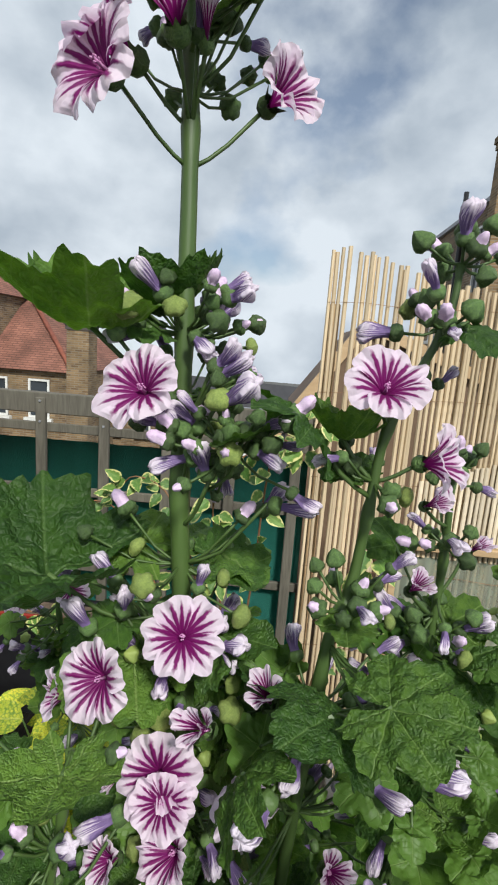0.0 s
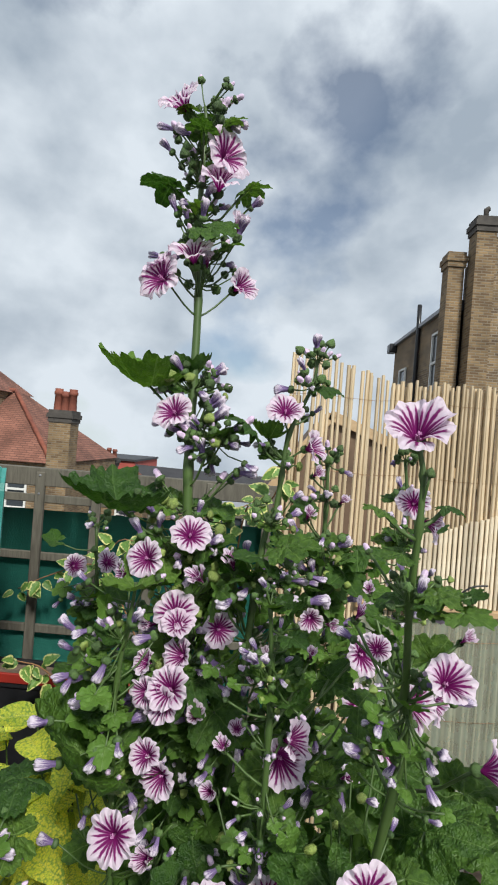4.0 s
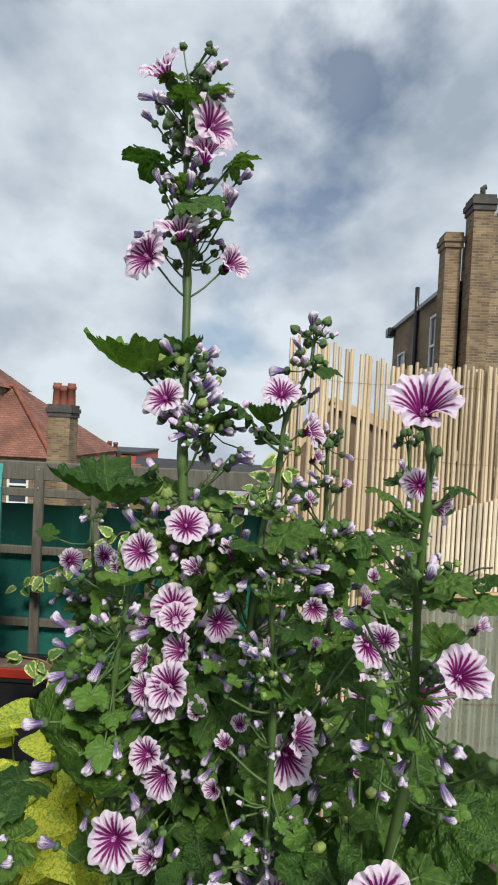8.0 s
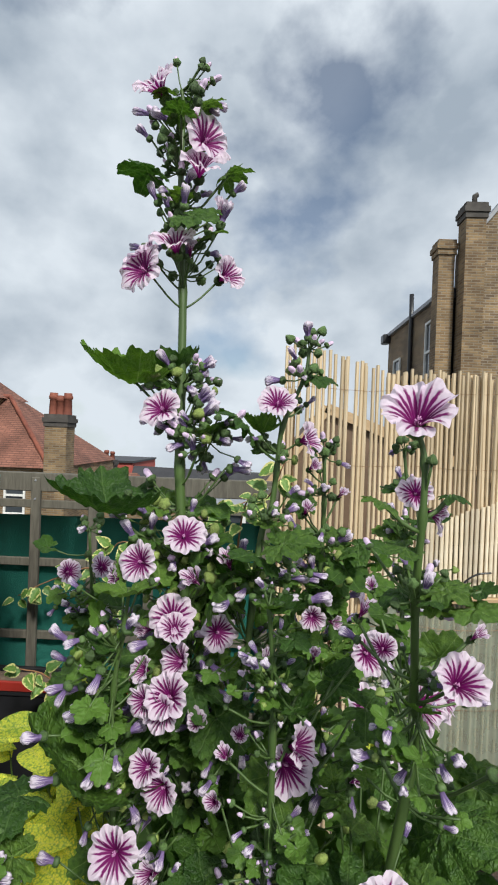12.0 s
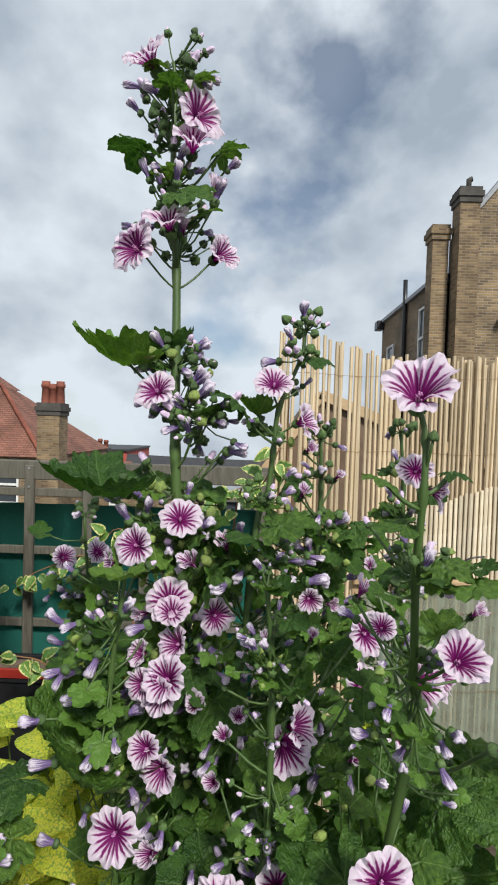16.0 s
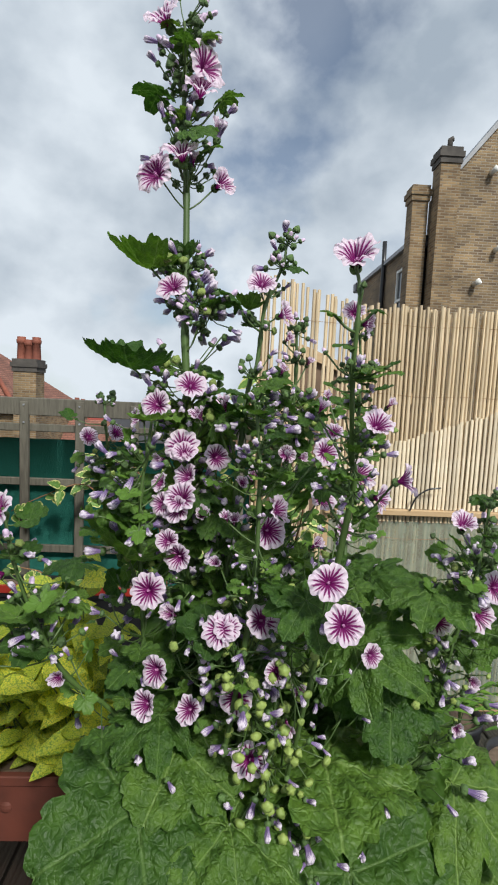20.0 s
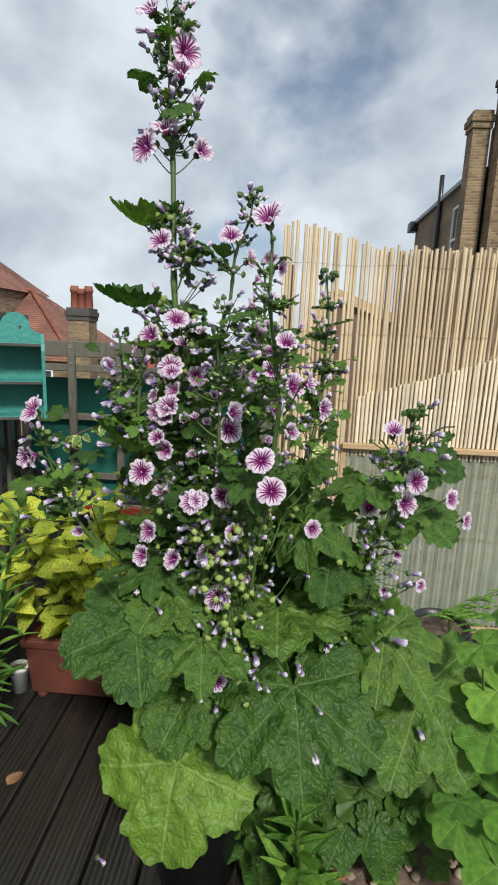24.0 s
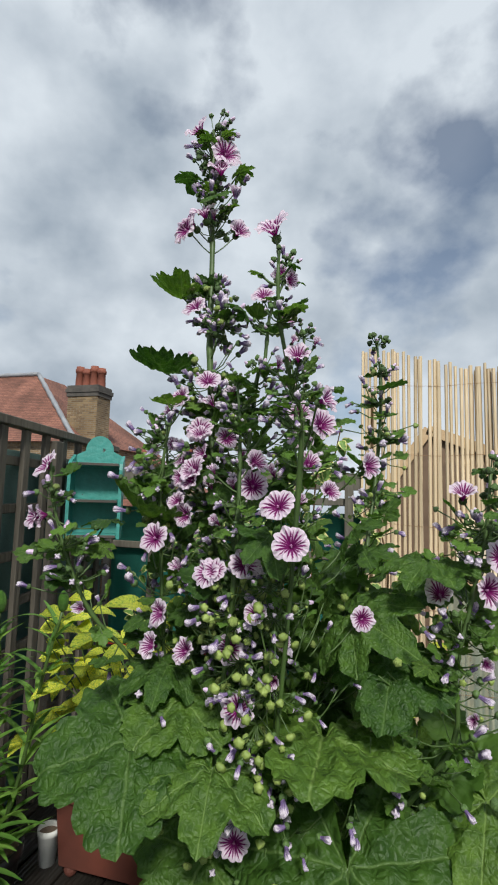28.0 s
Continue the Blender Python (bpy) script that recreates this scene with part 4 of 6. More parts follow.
def flower(at, size, az, el, form, plant):
    axis = way(az, el)
    FACES.append((Vector(at) + axis * size * 0.2, size * 0.52))
    spin = rng.uniform(0, 6.28)
    m = Matrix.Translation(at) @ axis.to_track_quat("Z", "Y").to_matrix().to_4x4() @ Matrix.Rotation(spin, 4, "Z") @ Matrix.Scale(size, 4)
    m = m @ Matrix.Translation((0, 0, -0.14 if form == 0 else -0.22))
    whole = put("flower", COLUMN, m, plant)
    for k in range(5):
        put("petal", rng.choice(PETALS[form]), Matrix.Rotation(6.2832 * k / 5 + rng.uniform(-0.06, 0.06), 4, "Z") @ Matrix.Rotation(rng.uniform(-0.11, 0.14), 4, "X") @ Matrix.Rotation(rng.uniform(-0.07, 0.07), 4, "Y") @ Matrix.Scale(rng.uniform(0.93, 1.06), 4), whole)
    put("calyx", CALYX, Matrix.Identity(4), whole)
    return Vector(at) - axis * size * 0.27


# placed rows
STEM_TALL = [(0.030, 0.070, 0.550), (0.017, 0.070, 1.074), (0.008, 0.075, 1.230), (-0.001, 0.078, 1.357), (-0.003, 0.080, 1.451), (-0.006, 0.085, 1.558), (-0.012, 0.090, 1.642), (-0.015, 0.095, 1.716), (-0.015, 0.100, 1.772), (-0.018, 0.100, 1.800)]
STEM_PAIR = [(0.060, 0.050, 0.750), (0.090, 0.050, 1.242), (0.104, 0.060, 1.309), (0.109, 0.060, 1.358), (0.114, 0.060, 1.407), (0.136, 0.060, 1.462), (0.140, 0.060, 1.493)]
STEM_NEAR = [(0.140, -0.020, 0.600), (0.203, -0.130, 1.133), (0.197, -0.160, 1.222), (0.186, -0.190, 1.300), (0.185, -0.200, 1.349), (0.185, -0.200, 1.381), (0.180, -0.200, 1.402)]
STEM_FENCE = [(0.120, 0.080, 0.600), (0.252, 0.120, 0.924), (0.278, 0.160, 1.059), (0.292, 0.190, 1.197), (0.295, 0.200, 1.312), (0.288, 0.200, 1.386)]
STEM_MID = [(0.100, 0.060, 0.700), (0.159, 0.090, 1.085), (0.165, 0.100, 1.171), (0.167, 0.100, 1.253), (0.168, 0.100, 1.319), (0.166, 0.100, 1.375)]
STEM_RIGHT = [(0.120, 0.030, 0.450), (0.374, 0.030, 0.725), (0.398, 0.020, 0.869), (0.421, 0.020, 0.966), (0.440, 0.020, 1.059), (0.447, 0.020, 1.136)]
STEM_LEFT = [(0.020, 0.030, 0.600), (-0.058, -0.020, 0.818), (-0.118, -0.070, 0.915), (-0.151, -0.090, 0.996), (-0.175, -0.100, 1.082), (-0.184, -0.100, 1.138)]
STEM_THIN = [(0.020, 0.100, 0.600), (-0.100, 0.220, 0.967), (-0.137, 0.240, 1.074), (-0.149, 0.240, 1.158), (-0.157, 0.240, 1.251)]
STEM_FRONT = [(0.060, -0.010, 0.600), (0.103, -0.070, 0.983), (0.109, -0.080, 1.065), (0.109, -0.080, 1.145), (0.107, -0.080, 1.203), (0.102, -0.080, 1.255)]
STEM_SIDE = [(-0.020, 0.020, 0.700), (-0.045, 0.000, 1.051), (-0.046, 0.000, 1.139), (-0.038, 0.000, 1.203), (-0.034, 0.000, 1.240)]
FLOWERS_TALL = [
    (-0.046, 0.090, 1.798, 0.047, -35, 30, 1),
    (0.016, 0.080, 1.731, 0.059, 42, 12, 0),
    (0.011, 0.070, 1.697, 0.045, 15, 45, 1),
    (-0.046, 0.050, 1.573, 0.053, -32, 16, 0),
    (-0.046, 0.070, 1.595, 0.047, -60, 35, 1),
    (-0.010, 0.050, 1.602, 0.044, -5, 50, 1),
    (0.044, 0.090, 1.580, 0.040, 50, 15, 1),
    (0.005, 0.060, 1.596, 0.024, 10, 60, 2),
    (0.037, 0.080, 1.646, 0.032, 30, 65, 2),
    (-0.016, 0.040, 1.421, 0.049, -12, 34, 0),
    (0.013, 0.035, 1.287, 0.047, 8, 36, 0),
    (-0.032, 0.030, 1.259, 0.046, -25, 22, 0),
    (-0.060, 0.040, 1.238, 0.029, -60, 15, 1),
    (0.004, 0.030, 1.201, 0.052, 0, 24, 0),
    (0.009, 0.020, 1.193, 0.038, 5, 40, 1),
    (0.053, 0.030, 1.188, 0.041, 30, 15, 0),
]
FLOWERS_MAIN = [
    (-0.022, 0.020, 1.150, 0.030, -40, 25, 1),
    (-0.018, 0.010, 1.123, 0.037, -25, 10, 0),
    (-0.005, -0.030, 1.083, 0.034, -20, 30, 1),
    (-0.023, -0.065, 1.030, 0.050, -10, 22, 0),
    (-0.026, 0.050, 1.179, 0.028, -50, 0, 2),
    (0.062, 0.030, 1.261, 0.033, -20, 55, 2),
    (0.093, -0.050, 0.880, 0.048, -10, 20, 0),
    (-0.011, -0.060, 0.923, 0.043, -30, 15, 0),
    (0.114, -0.070, 0.810, 0.047, 0, 25, 0),
    (0.116, -0.080, 0.649, 0.043, 10, 10, 0),
    (0.173, -0.060, 0.897, 0.032, 10, 20, 2),
    (0.161, -0.060, 0.851, 0.036, 0, 0, 2),
]
FLOWERS_PAIR = [
    (0.107, 0.040, 1.431, 0.047, 5, 40, 0),
    (0.141, 0.050, 1.393, 0.037, 55, 15, 1),
    (0.144, 0.070, 1.314, 0.025, 20, 50, 2),
    (0.187, 0.100, 1.330, 0.022, 30, 40, 2),
    (0.150, 0.080, 1.362, 0.023, 30, 30, 2),
    (0.156, 0.080, 1.191, 0.031, 0, 0, 1),
    (0.180, 0.080, 1.186, 0.026, 30, 10, 2),
]
FLOWERS_NEAR = [
    (0.179, -0.205, 1.409, 0.045, -12, 42, 1),
    (0.197, -0.190, 1.350, 0.024, 60, -10, 1),
    (0.185, -0.185, 1.362, 0.021, -20, 10, 1),
    (0.210, -0.200, 1.255, 0.033, 5, 42, 1),
    (0.171, -0.120, 1.267, 0.024, 50, 55, 2),
    (0.186, -0.120, 1.241, 0.023, -10, 40, 1),
    (0.182, -0.160, 1.084, 0.045, -5, 28, 0),
    (0.200, -0.165, 1.039, 0.046, 8, 24, 0),
    (0.131, -0.080, 1.141, 0.037, 60, 25, 1),
    (0.078, -0.080, 0.991, 0.037, -5, 25, 0),
    (0.131, -0.080, 0.997, 0.027, 30, 30, 1),
]
FLOWERS_FRONT = [
    (0.067, -0.080, 0.987, 0.042, -15, 25, 0),
    (0.119, -0.080, 1.002, 0.045, 15, 25, 0),
    (0.242, -0.200, 1.203, 0.033, 70, 15, 1),
    (0.227, -0.180, 1.275, 0.016, 30, 45, 2),
    (0.181, -0.100, 1.280, 0.017, -20, 45, 2),
    (0.144, -0.050, 1.202, 0.020, 10, 60, 2),
    (0.071, -0.080, 1.129, 0.021, -20, 55, 2),
    (0.090, 0.000, 1.156, 0.028, 10, 30, 2),
]
FLOWERS_HEART = [
    (0.124, -0.060, 1.110, 0.045, 20, 10, 1),
    (0.226, -0.100, 1.190, 0.042, 40, 15, 1),
    (0.189, -0.060, 1.211, 0.038, 10, 20, 1),
    (0.281, 0.000, 1.143, 0.039, 45, 0, 1),
    (0.010, -0.030, 1.063, 0.039, -20, 10, 1),
    (0.003, 0.000, 1.118, 0.040, -30, 10, 1),
    (0.007, 0.000, 1.134, 0.047, -20, 30, 1),
    (0.038, 0.000, 1.109, 0.036, 0, 40, 2),
    (0.028, 0.020, 1.245, 0.033, -30, 40, 2),
    (0.014, 0.020, 1.161, 0.038, -40, 25, 1),
    (0.105, 0.020, 1.163, 0.033, 10, 45, 2),
    (0.197, -0.020, 1.144, 0.038, 25, 30, 1),
    (0.139, 0.000, 1.130, 0.031, -10, 50, 2),
    (0.081, -0.020, 1.109, 0.030, 0, 40, 2),
    (0.227, -0.020, 1.105, 0.032, 40, 20, 1),
    (0.061, -0.030, 1.054, 0.032, -25, 35, 2),
    (0.187, -0.040, 1.087, 0.029, 30, 40, 2),
    (0.004, -0.030, 0.983, 0.033, -30, 30, 2),
    (0.274, -0.030, 0.933, 0.037, 20, 10, 0),
    (0.033, -0.070, 0.876, 0.036, -20, 20, 1),
    (0.140, -0.090, 0.941, 0.033, 0, 20, 1),
]
FLOWERS_RIGHT = [
    (0.411, 0.020, 1.107, 0.044, 0, 60, 1),
    (0.454, 0.000, 1.022, 0.047, 15, 20, 0),
    (0.518, 0.000, 0.993, 0.039, 35, 20, 0),
    (0.557, 0.020, 0.947, 0.037, 50, 10, 0),
    (0.376, 0.000, 0.970, 0.044, -20, 45, 1),
    (0.482, 0.000, 0.824, 0.029, 30, 10, 0),
    (0.432, 0.000, 0.882, 0.029, 0, 10, 2),
    (0.440, 0.010, 0.977, 0.046, 20, 10, 1),
    (0.418, 0.000, 0.810, 0.029, -20, 10, 2),
]
FLOWERS_LEFT = [
    (-0.190, -0.100, 1.132, 0.051, -35, 30, 0),
    (-0.193, -0.100, 1.057, 0.037, -50, -10, 1),
    (-0.206, -0.100, 1.055, 0.039, -30, -5, 1),
    (-0.133, 0.230, 1.198, 0.036, 30, 20, 1),
    (-0.182, 0.230, 1.189, 0.036, 40, 20, 1),
    (-0.126, -0.080, 0.923, 0.032, 0, 20, 2),
    (-0.023, -0.060, 0.876, 0.039, -30, 20, 1),
]
FADED_TALL = [
    (-0.059, 0.090, 1.743, 0.022, -70, 35, 0),
    (0.002, 0.090, 1.795, 0.021, 20, 60, 0),
    (-0.043, 0.080, 1.668, 0.027, -45, 50, 0),
    (-0.028, 0.080, 1.659, 0.022, -30, 60, 0),
    (0.039, 0.080, 1.647, 0.030, 40, 60, 0),
    (0.054, 0.090, 1.681, 0.022, 70, 30, 0),
    (0.002, 0.060, 1.600, 0.024, 20, 60, 0),
    (-0.037, 0.050, 1.456, 0.027, -40, 60, 0),
    (0.030, 0.050, 1.433, 0.027, 60, 25, 0),
    (0.026, 0.050, 1.439, 0.025, 60, 40, 0),
    (0.035, 0.040, 1.420, 0.033, 50, 20, 0),
]
FADED_MID = [
    (0.054, 0.040, 1.408, 0.027, 55, 25, 0),
    (0.016, 0.050, 1.384, 0.026, -40, 65, 0),
    (0.030, 0.050, 1.386, 0.024, 40, 35, 0),
    (0.001, 0.050, 1.401, 0.023, -60, 50, 0),
    (0.068, 0.060, 1.357, 0.028, 80, -5, 0),
    (0.019, 0.050, 1.316, 0.022, 30, 70, 0),
    (-0.046, 0.040, 1.290, 0.027, -40, 60, 0),
    (-0.024, 0.050, 1.296, 0.030, 20, 50, 0),
    (0.040, 0.040, 1.281, 0.024, 50, 20, 0),
    (0.054, 0.020, 1.153, 0.027, 50, -20, 0),
    (0.062, 0.020, 1.129, 0.023, 60, -10, 0),
    (-0.026, 0.020, 1.175, 0.029, -60, -10, 0),
]
LEAVES_TALL = [
    (-0.035, 0.090, 1.791, 0.017, -60, 0, 30, 0),
    (0.010, 0.080, 1.766, 0.025, 60, 35, -10, 1),
    (-0.011, 0.060, 1.746, 0.023, -30, 20, 20, 2),
    (-0.050, 0.085, 1.694, 0.038, -80, 15, 40, 0),
    (0.040, 0.090, 1.695, 0.028, 80, 35, -30, 1),
    (0.007, 0.050, 1.631, 0.035, 60, -15, 10, 2),
    # form 21: the lighter leaf colour stands for light from behind here
    (-0.050, 0.060, 1.449, 0.060, -82, 2, 0, 21),
    (-0.012, 0.090, 1.464, 0.039, 60, 15, 0, 12),
    (0.071, 0.050, 1.407, 0.034, -40, 40, 20, 0),
    (0.090, 0.060, 1.400, 0.027, -60, 10, 0, 12),
]
LEAVES_MAIN = [
    (-0.070, 0.050, 1.308, 0.075, -75, 4, 0, 10),
    (0.116, -0.010, 1.292, 0.036, 70, 12, -14, 1),
    (0.092, 0.000, 1.276, 0.036, -40, 20, 15, 2),
    (0.053, 0.000, 1.239, 0.033, -30, -20, 70, 0),
    (0.028, 0.020, 1.134, 0.038, -30, -20, 20, 1),
    (0.056, 0.010, 1.110, 0.042, 50, -20, 10, 2),
    (0.111, -0.040, 1.088, 0.036, 20, -30, 10, 0),
    (0.062, 0.060, 1.247, 0.045, -10, 40, 0, 1),
]
LEAVES_SIDE = [
    (0.166, -0.030, 1.172, 0.027, 40, 10, 20, 2),
    (0.184, -0.080, 1.174, 0.027, 70, -10, 0, 0),
    (0.199, -0.030, 1.047, 0.050, -20, 35, -5, 1),
    (0.261, -0.050, 1.050, 0.046, 40, 35, 0, 2),
    (0.199, -0.200, 1.309, 0.020, 70, 10, -25, 0),
    (0.162, -0.200, 1.357, 0.014, -70, 20, 20, 1),
    (0.201, -0.200, 1.363, 0.011, 70, 0, -25, 2),
    (0.206, 0.080, 1.276, 0.036, 60, 10, -12, 0),
    (0.178, -0.190, 1.330, 0.015, -70, -5, 20, 2),
    (0.166, -0.120, 1.046, 0.052, 20, -30, 0, 1),
    (0.150, -0.080, 1.042, 0.057, -20, 10, 0, 0),
]
LEAVES_LEFT = [
    (-0.062, -0.005, 1.058, 0.088, -70, 24, 0, 10),
    (-0.123, -0.030, 1.050, 0.043, -70, 0, 30, 1),
    (-0.118, -0.050, 1.010, 0.033, -60, 20, 10, 2),
    (-0.167, -0.080, 1.013, 0.030, -60, 0, 10, 0),
    (-0.051, -0.020, 0.903, 0.039, -40, -10, 10, 1),
    (-0.009, -0.030, 0.841, 0.068, -40, 0, 10, 2),
    (0.018, -0.040, 0.802, 0.101, -20, -20, 0, 0),
]
LEAVES_BIG = [
    (0.259, -0.058, 0.634, 0.189, 10, -42, 0, 0),
    (0.036, -0.032, 0.422, 0.190, -10, -60, 0, 20),
    (-0.024, -0.100, 0.764, 0.133, -60, -12, 0, 0),
    (0.091, -0.100, 0.746, 0.100, 10, -15, -10, 0),
    (0.522, 0.050, 0.566, 0.197, 35, -35, 0, 1),
    (0.314, 0.000, 0.868, 0.094, -10, -30, 0, 2),
    (0.222, -0.020, 0.770, 0.135, 0, 0, 0, 0),
    (0.370, 0.120, 0.976, 0.076, 60, 0, -10, 1),
    (0.269, 0.100, 1.009, 0.062, 60, 10, -15, 2),
]
LEAVES_LOW = [
    (0.435, 0.030, 0.696, 0.128, 40, -20, 0, 2),
    (0.159, 0.020, 0.450, 0.135, -10, -45, 0, 1),
    (0.429, 0.050, 0.317, 0.162, 30, -40, 0, 2),
    (0.572, 0.100, 0.279, 0.155, 50, -40, 0, 0),
    (0.220, 0.100, 0.196, 0.175, 0, -50, 0, 1),
    (0.060, -0.020, 0.585, 0.129, -30, -40, 0, 0),
    (0.491, 0.060, 1.042, 0.068, 60, -10, 10, 1),
    (0.365, 0.000, 1.012, 0.072, -30, -10, 10, 2),
    (0.478, 0.050, 0.950, 0.091, 30, -10, 0, 0),
    (0.349, 0.060, 0.651, 0.134, 30, 0, 0, 1),
    (0.261, 0.000, 0.929, 0.090, 40, 0, 20, 2),
]
FALLEN = [
    (0.296, -0.120, 0.552, 0.054, 20, -40, 0),
    (0.303, -0.100, 0.624, 0.027, 40, -20, 0),
    (0.504, 0.000, 0.586, 0.027, 60, -10, 0),
    (0.510, -0.020, 0.525, 0.034, 20, -20, 0),
    (-0.105, -0.080, 0.221, 0.040, 60, 0, 0),
    (0.454, 0.000, 0.706, 0.052, 70, -10, 0),
    (-0.065, -0.120, 0.719, 0.025, 60, 0, 0),
    (0.054, -0.120, 0.712, 0.029, 60, 0, 0),
    (0.174, -0.060, 0.552, 0.031, 30, -40, 0),
]
# end of placed rows


def line_of(points):
    pts = curve_points(points, 5)
    return pts


def foot_on(line, tip, back):
    """The place on a stem from which a stalk to tip springs, a little below it."""
    best = min(line, key=lambda p: (p - tip).length)
    drop = back * (best - tip).length
    low = [p for p in line if p.z < best.z + 1e-4 and (p - best).length >= drop]
    return low[-1] if low else line[0]


mallow = new("striped_mallow")
tagged(mallow, "tall striped purple and white flowering mallow with large wrinkled leaves", "plant")
STEMS = [(STEM_TALL, 0.0075, 0.002), (STEM_PAIR, 0.0042, 0.0018), (STEM_NEAR, 0.0034, 0.0015), (STEM_FENCE, 0.0045, 0.002), (STEM_MID, 0.0045, 0.002), (STEM_RIGHT, 0.0042, 0.002), (STEM_LEFT, 0.004, 0.0018), (STEM_THIN, 0.004, 0.002), (STEM_FRONT, 0.004, 0.0018), (STEM_SIDE, 0.0035, 0.0017)]
LINES = [line_of([(0.05, 0.09, 0.25)] + s_) for s_, _, _ in STEMS]
for pts, (s_, r0, r1) in zip(LINES, STEMS):
    bm = bmesh.new()
    n_ = len(pts) - 1
    tube(bm, pts, [r0 + (r1 - r0) * (k / n_) ** 1.2 + (0.0011 if k % 5 == 0 else 0) for k in range(n_ + 1)], 9)
    part("stem", bm, M["stem"], mallow)
SPRAYS = [bmesh.new() for _ in STEMS]


def pedicel(a, b, r=0.0011, bow=0.15):
    a, b = Vector(a), Vector(b)
    if (b - a).length > 0.075 and r < 0.0016:
        a = b.lerp(a, (0.05 if r < 0.0012 else 0.07) / (b - a).length)
    mid = (a + b) / 2 + Vector((0, 0, -bow * (b - a).length))
    k = min(range(len(LINES)), key=lambda i: min((q - a).length for q in LINES[i]))
    tube(SPRAYS[k], [a, (a + mid) / 2 + Vector((0, 0, -0.02 * (b - a).length)), mid, (mid + b) / 2, b], [r * 1.2, r, r, r, r * 1.1], 5)


def nearest_line(p):
    return min(LINES, key=lambda ln: min((q - p).length for q in ln))


for rows in (FLOWERS_TALL, FLOWERS_MAIN, FLOWERS_PAIR, FLOWERS_NEAR, FLOWERS_FRONT, FLOWERS_HEART, FLOWERS_RIGHT, FLOWERS_LEFT):
    for x, y, z, size, az, el, form in rows:
        end = flower((x, y, z), size * (1.0 if form == 0 else 1.2 if form == 1 else 1.35) * (1.16 if z > 1.5 else 1.0), az, el, int(form), mallow)
        pedicel(foot_on(nearest_line(end), end, 0.7), end, 0.0012, 0.06)
def faded(x, y, z, size, az, el):
    axis = way(az, el)
    base = Vector((x, y, z)) - axis * size * 0.55
    m = Matrix.Translation(base) @ axis.to_track_quat("Z", "Y").to_matrix().to_4x4() @ Matrix.Rotation(rng.uniform(0, 6), 4, "Z") @ Matrix.Scale(size, 4)
    put("faded_flower", rng.choice(FADED_FORMS), m, mallow)
    return base


for rows in (FADED_TALL, FADED_MID):
    for x, y, z, size, az, el, _ in rows:
        base = faded(x, y, z, size, az, el)
        pedicel(foot_on(nearest_line(base), base, 0.8), base)
for x, y, z, size, az, el, _ in FALLEN:
    faded(x, y, z, size * 0.72, az, el)


def mallow_leaf(x, y, z, size, az, el, roll, form, mesh=None, parent=None, stalk=True):
    tip = way(az, el)
    hint = Matrix.Rotation(radians(roll), 3, tip) @ Vector((0, -0.55, 0.85))
    at = Vector((x, y, z))
    if form >= 20:
        mesh = YOUNG_BACKLIT[int(form) - 20]
    elif form >= 10:
        mesh, hint = CUPPED[int(form) - 10], Matrix.Rotation(radians(roll), 3, tip) @ Vector((0, -0.1, 1.0))
    if form == 21:
        hint = Matrix.Rotation(radians(roll), 3, tip) @ Vector((0, -0.1, 1.0))
    put("leaf", mesh or MALLOW[(int(form) + int(abs(x * 1000))) % 6], turned(tip, hint, at, size), parent or mallow)
    if stalk:
        pedicel(foot_on(nearest_line(at), at, 0.6), at, 0.0015, 0.1)


for rows in (LEAVES_TALL, LEAVES_MAIN, LEAVES_SIDE, LEAVES_LEFT, LEAVES_BIG, LEAVES_LOW):
    for row in rows:
        mallow_leaf(*row)


def covers(p, r=0.008):
    return any((p - c).length < q + r or (abs(p.x - c.x) < q * 0.8 and abs(p.z - c.z) < q * 0.8 and 0 < c.y - p.y < 0.1) for c, q in FACES)


def bud_at(p, axis, size, kind):
    m = Matrix.Translation(p) @ axis.to_track_quat("Z", "Y").to_matrix().to_4x4() @ Matrix.Rotation(rng.uniform(0, 6), 4, "Z") @ Matrix.Scale(size, 4)
    if kind == "bud":
        put("bud", rng.choice(BUD_FORMS), m, mallow)
    elif kind == "pod":
        put("seed_pod", POD, m, mallow)
    else:
        put("faded_flower", rng.choice(FADED_FORMS), m @ Matrix.Scale(2.1, 4), mallow)


def cluster(at, n_buds, n_faded, n_pods, spread, up=0.5, size=0.0105, leaves=2, leaf_size=0.022):
    """Buds, rolled flowers and pods on thin stalks that fan out from one place on a stem."""
    at = Vector(at)
    for kind, count in (("bud", n_buds), ("faded", n_faded), ("pod", n_pods)):
        for _ in range(count):
            a, e = rng.uniform(0, 6.2832), rng.gauss(up, 0.42)
            d = Vector((math.cos(a) * math.cos(e), math.sin(a) * math.cos(e), math.sin(e)))
            p = at + d * spread * rng.uniform(0.35, 1.05)
            if covers(p):
                continue
            q = size * rng.uniform(0.75, 1.2) * (1.0 if kind != "pod" else 1.0)
            bud_at(p, (d + Vector((0, 0, 0.35 if kind != "faded" else rng.uniform(-0.6, 0.4)))).normalized(), q, kind)
            pedicel(at, p, 0.00085, 0.12)
    for _ in range(leaves):
        a = rng.uniform(0, 6.2832)
        d = Vector((math.cos(a), math.sin(a), rng.uniform(-0.2, 0.5))).normalized()
        p = at + d * spread * 0.55
        if covers(p, 0.015):
            continue
        put("leaf", rng.choice(SMALL), turned(d, (0, -0.4, 0.9), p, leaf_size * rng.uniform(0.7, 1.3)), mallow)
        pedicel(at, p, 0.001, 0.1)


def on(line, z):
    return min(line, key=lambda p: abs(p.z - z))


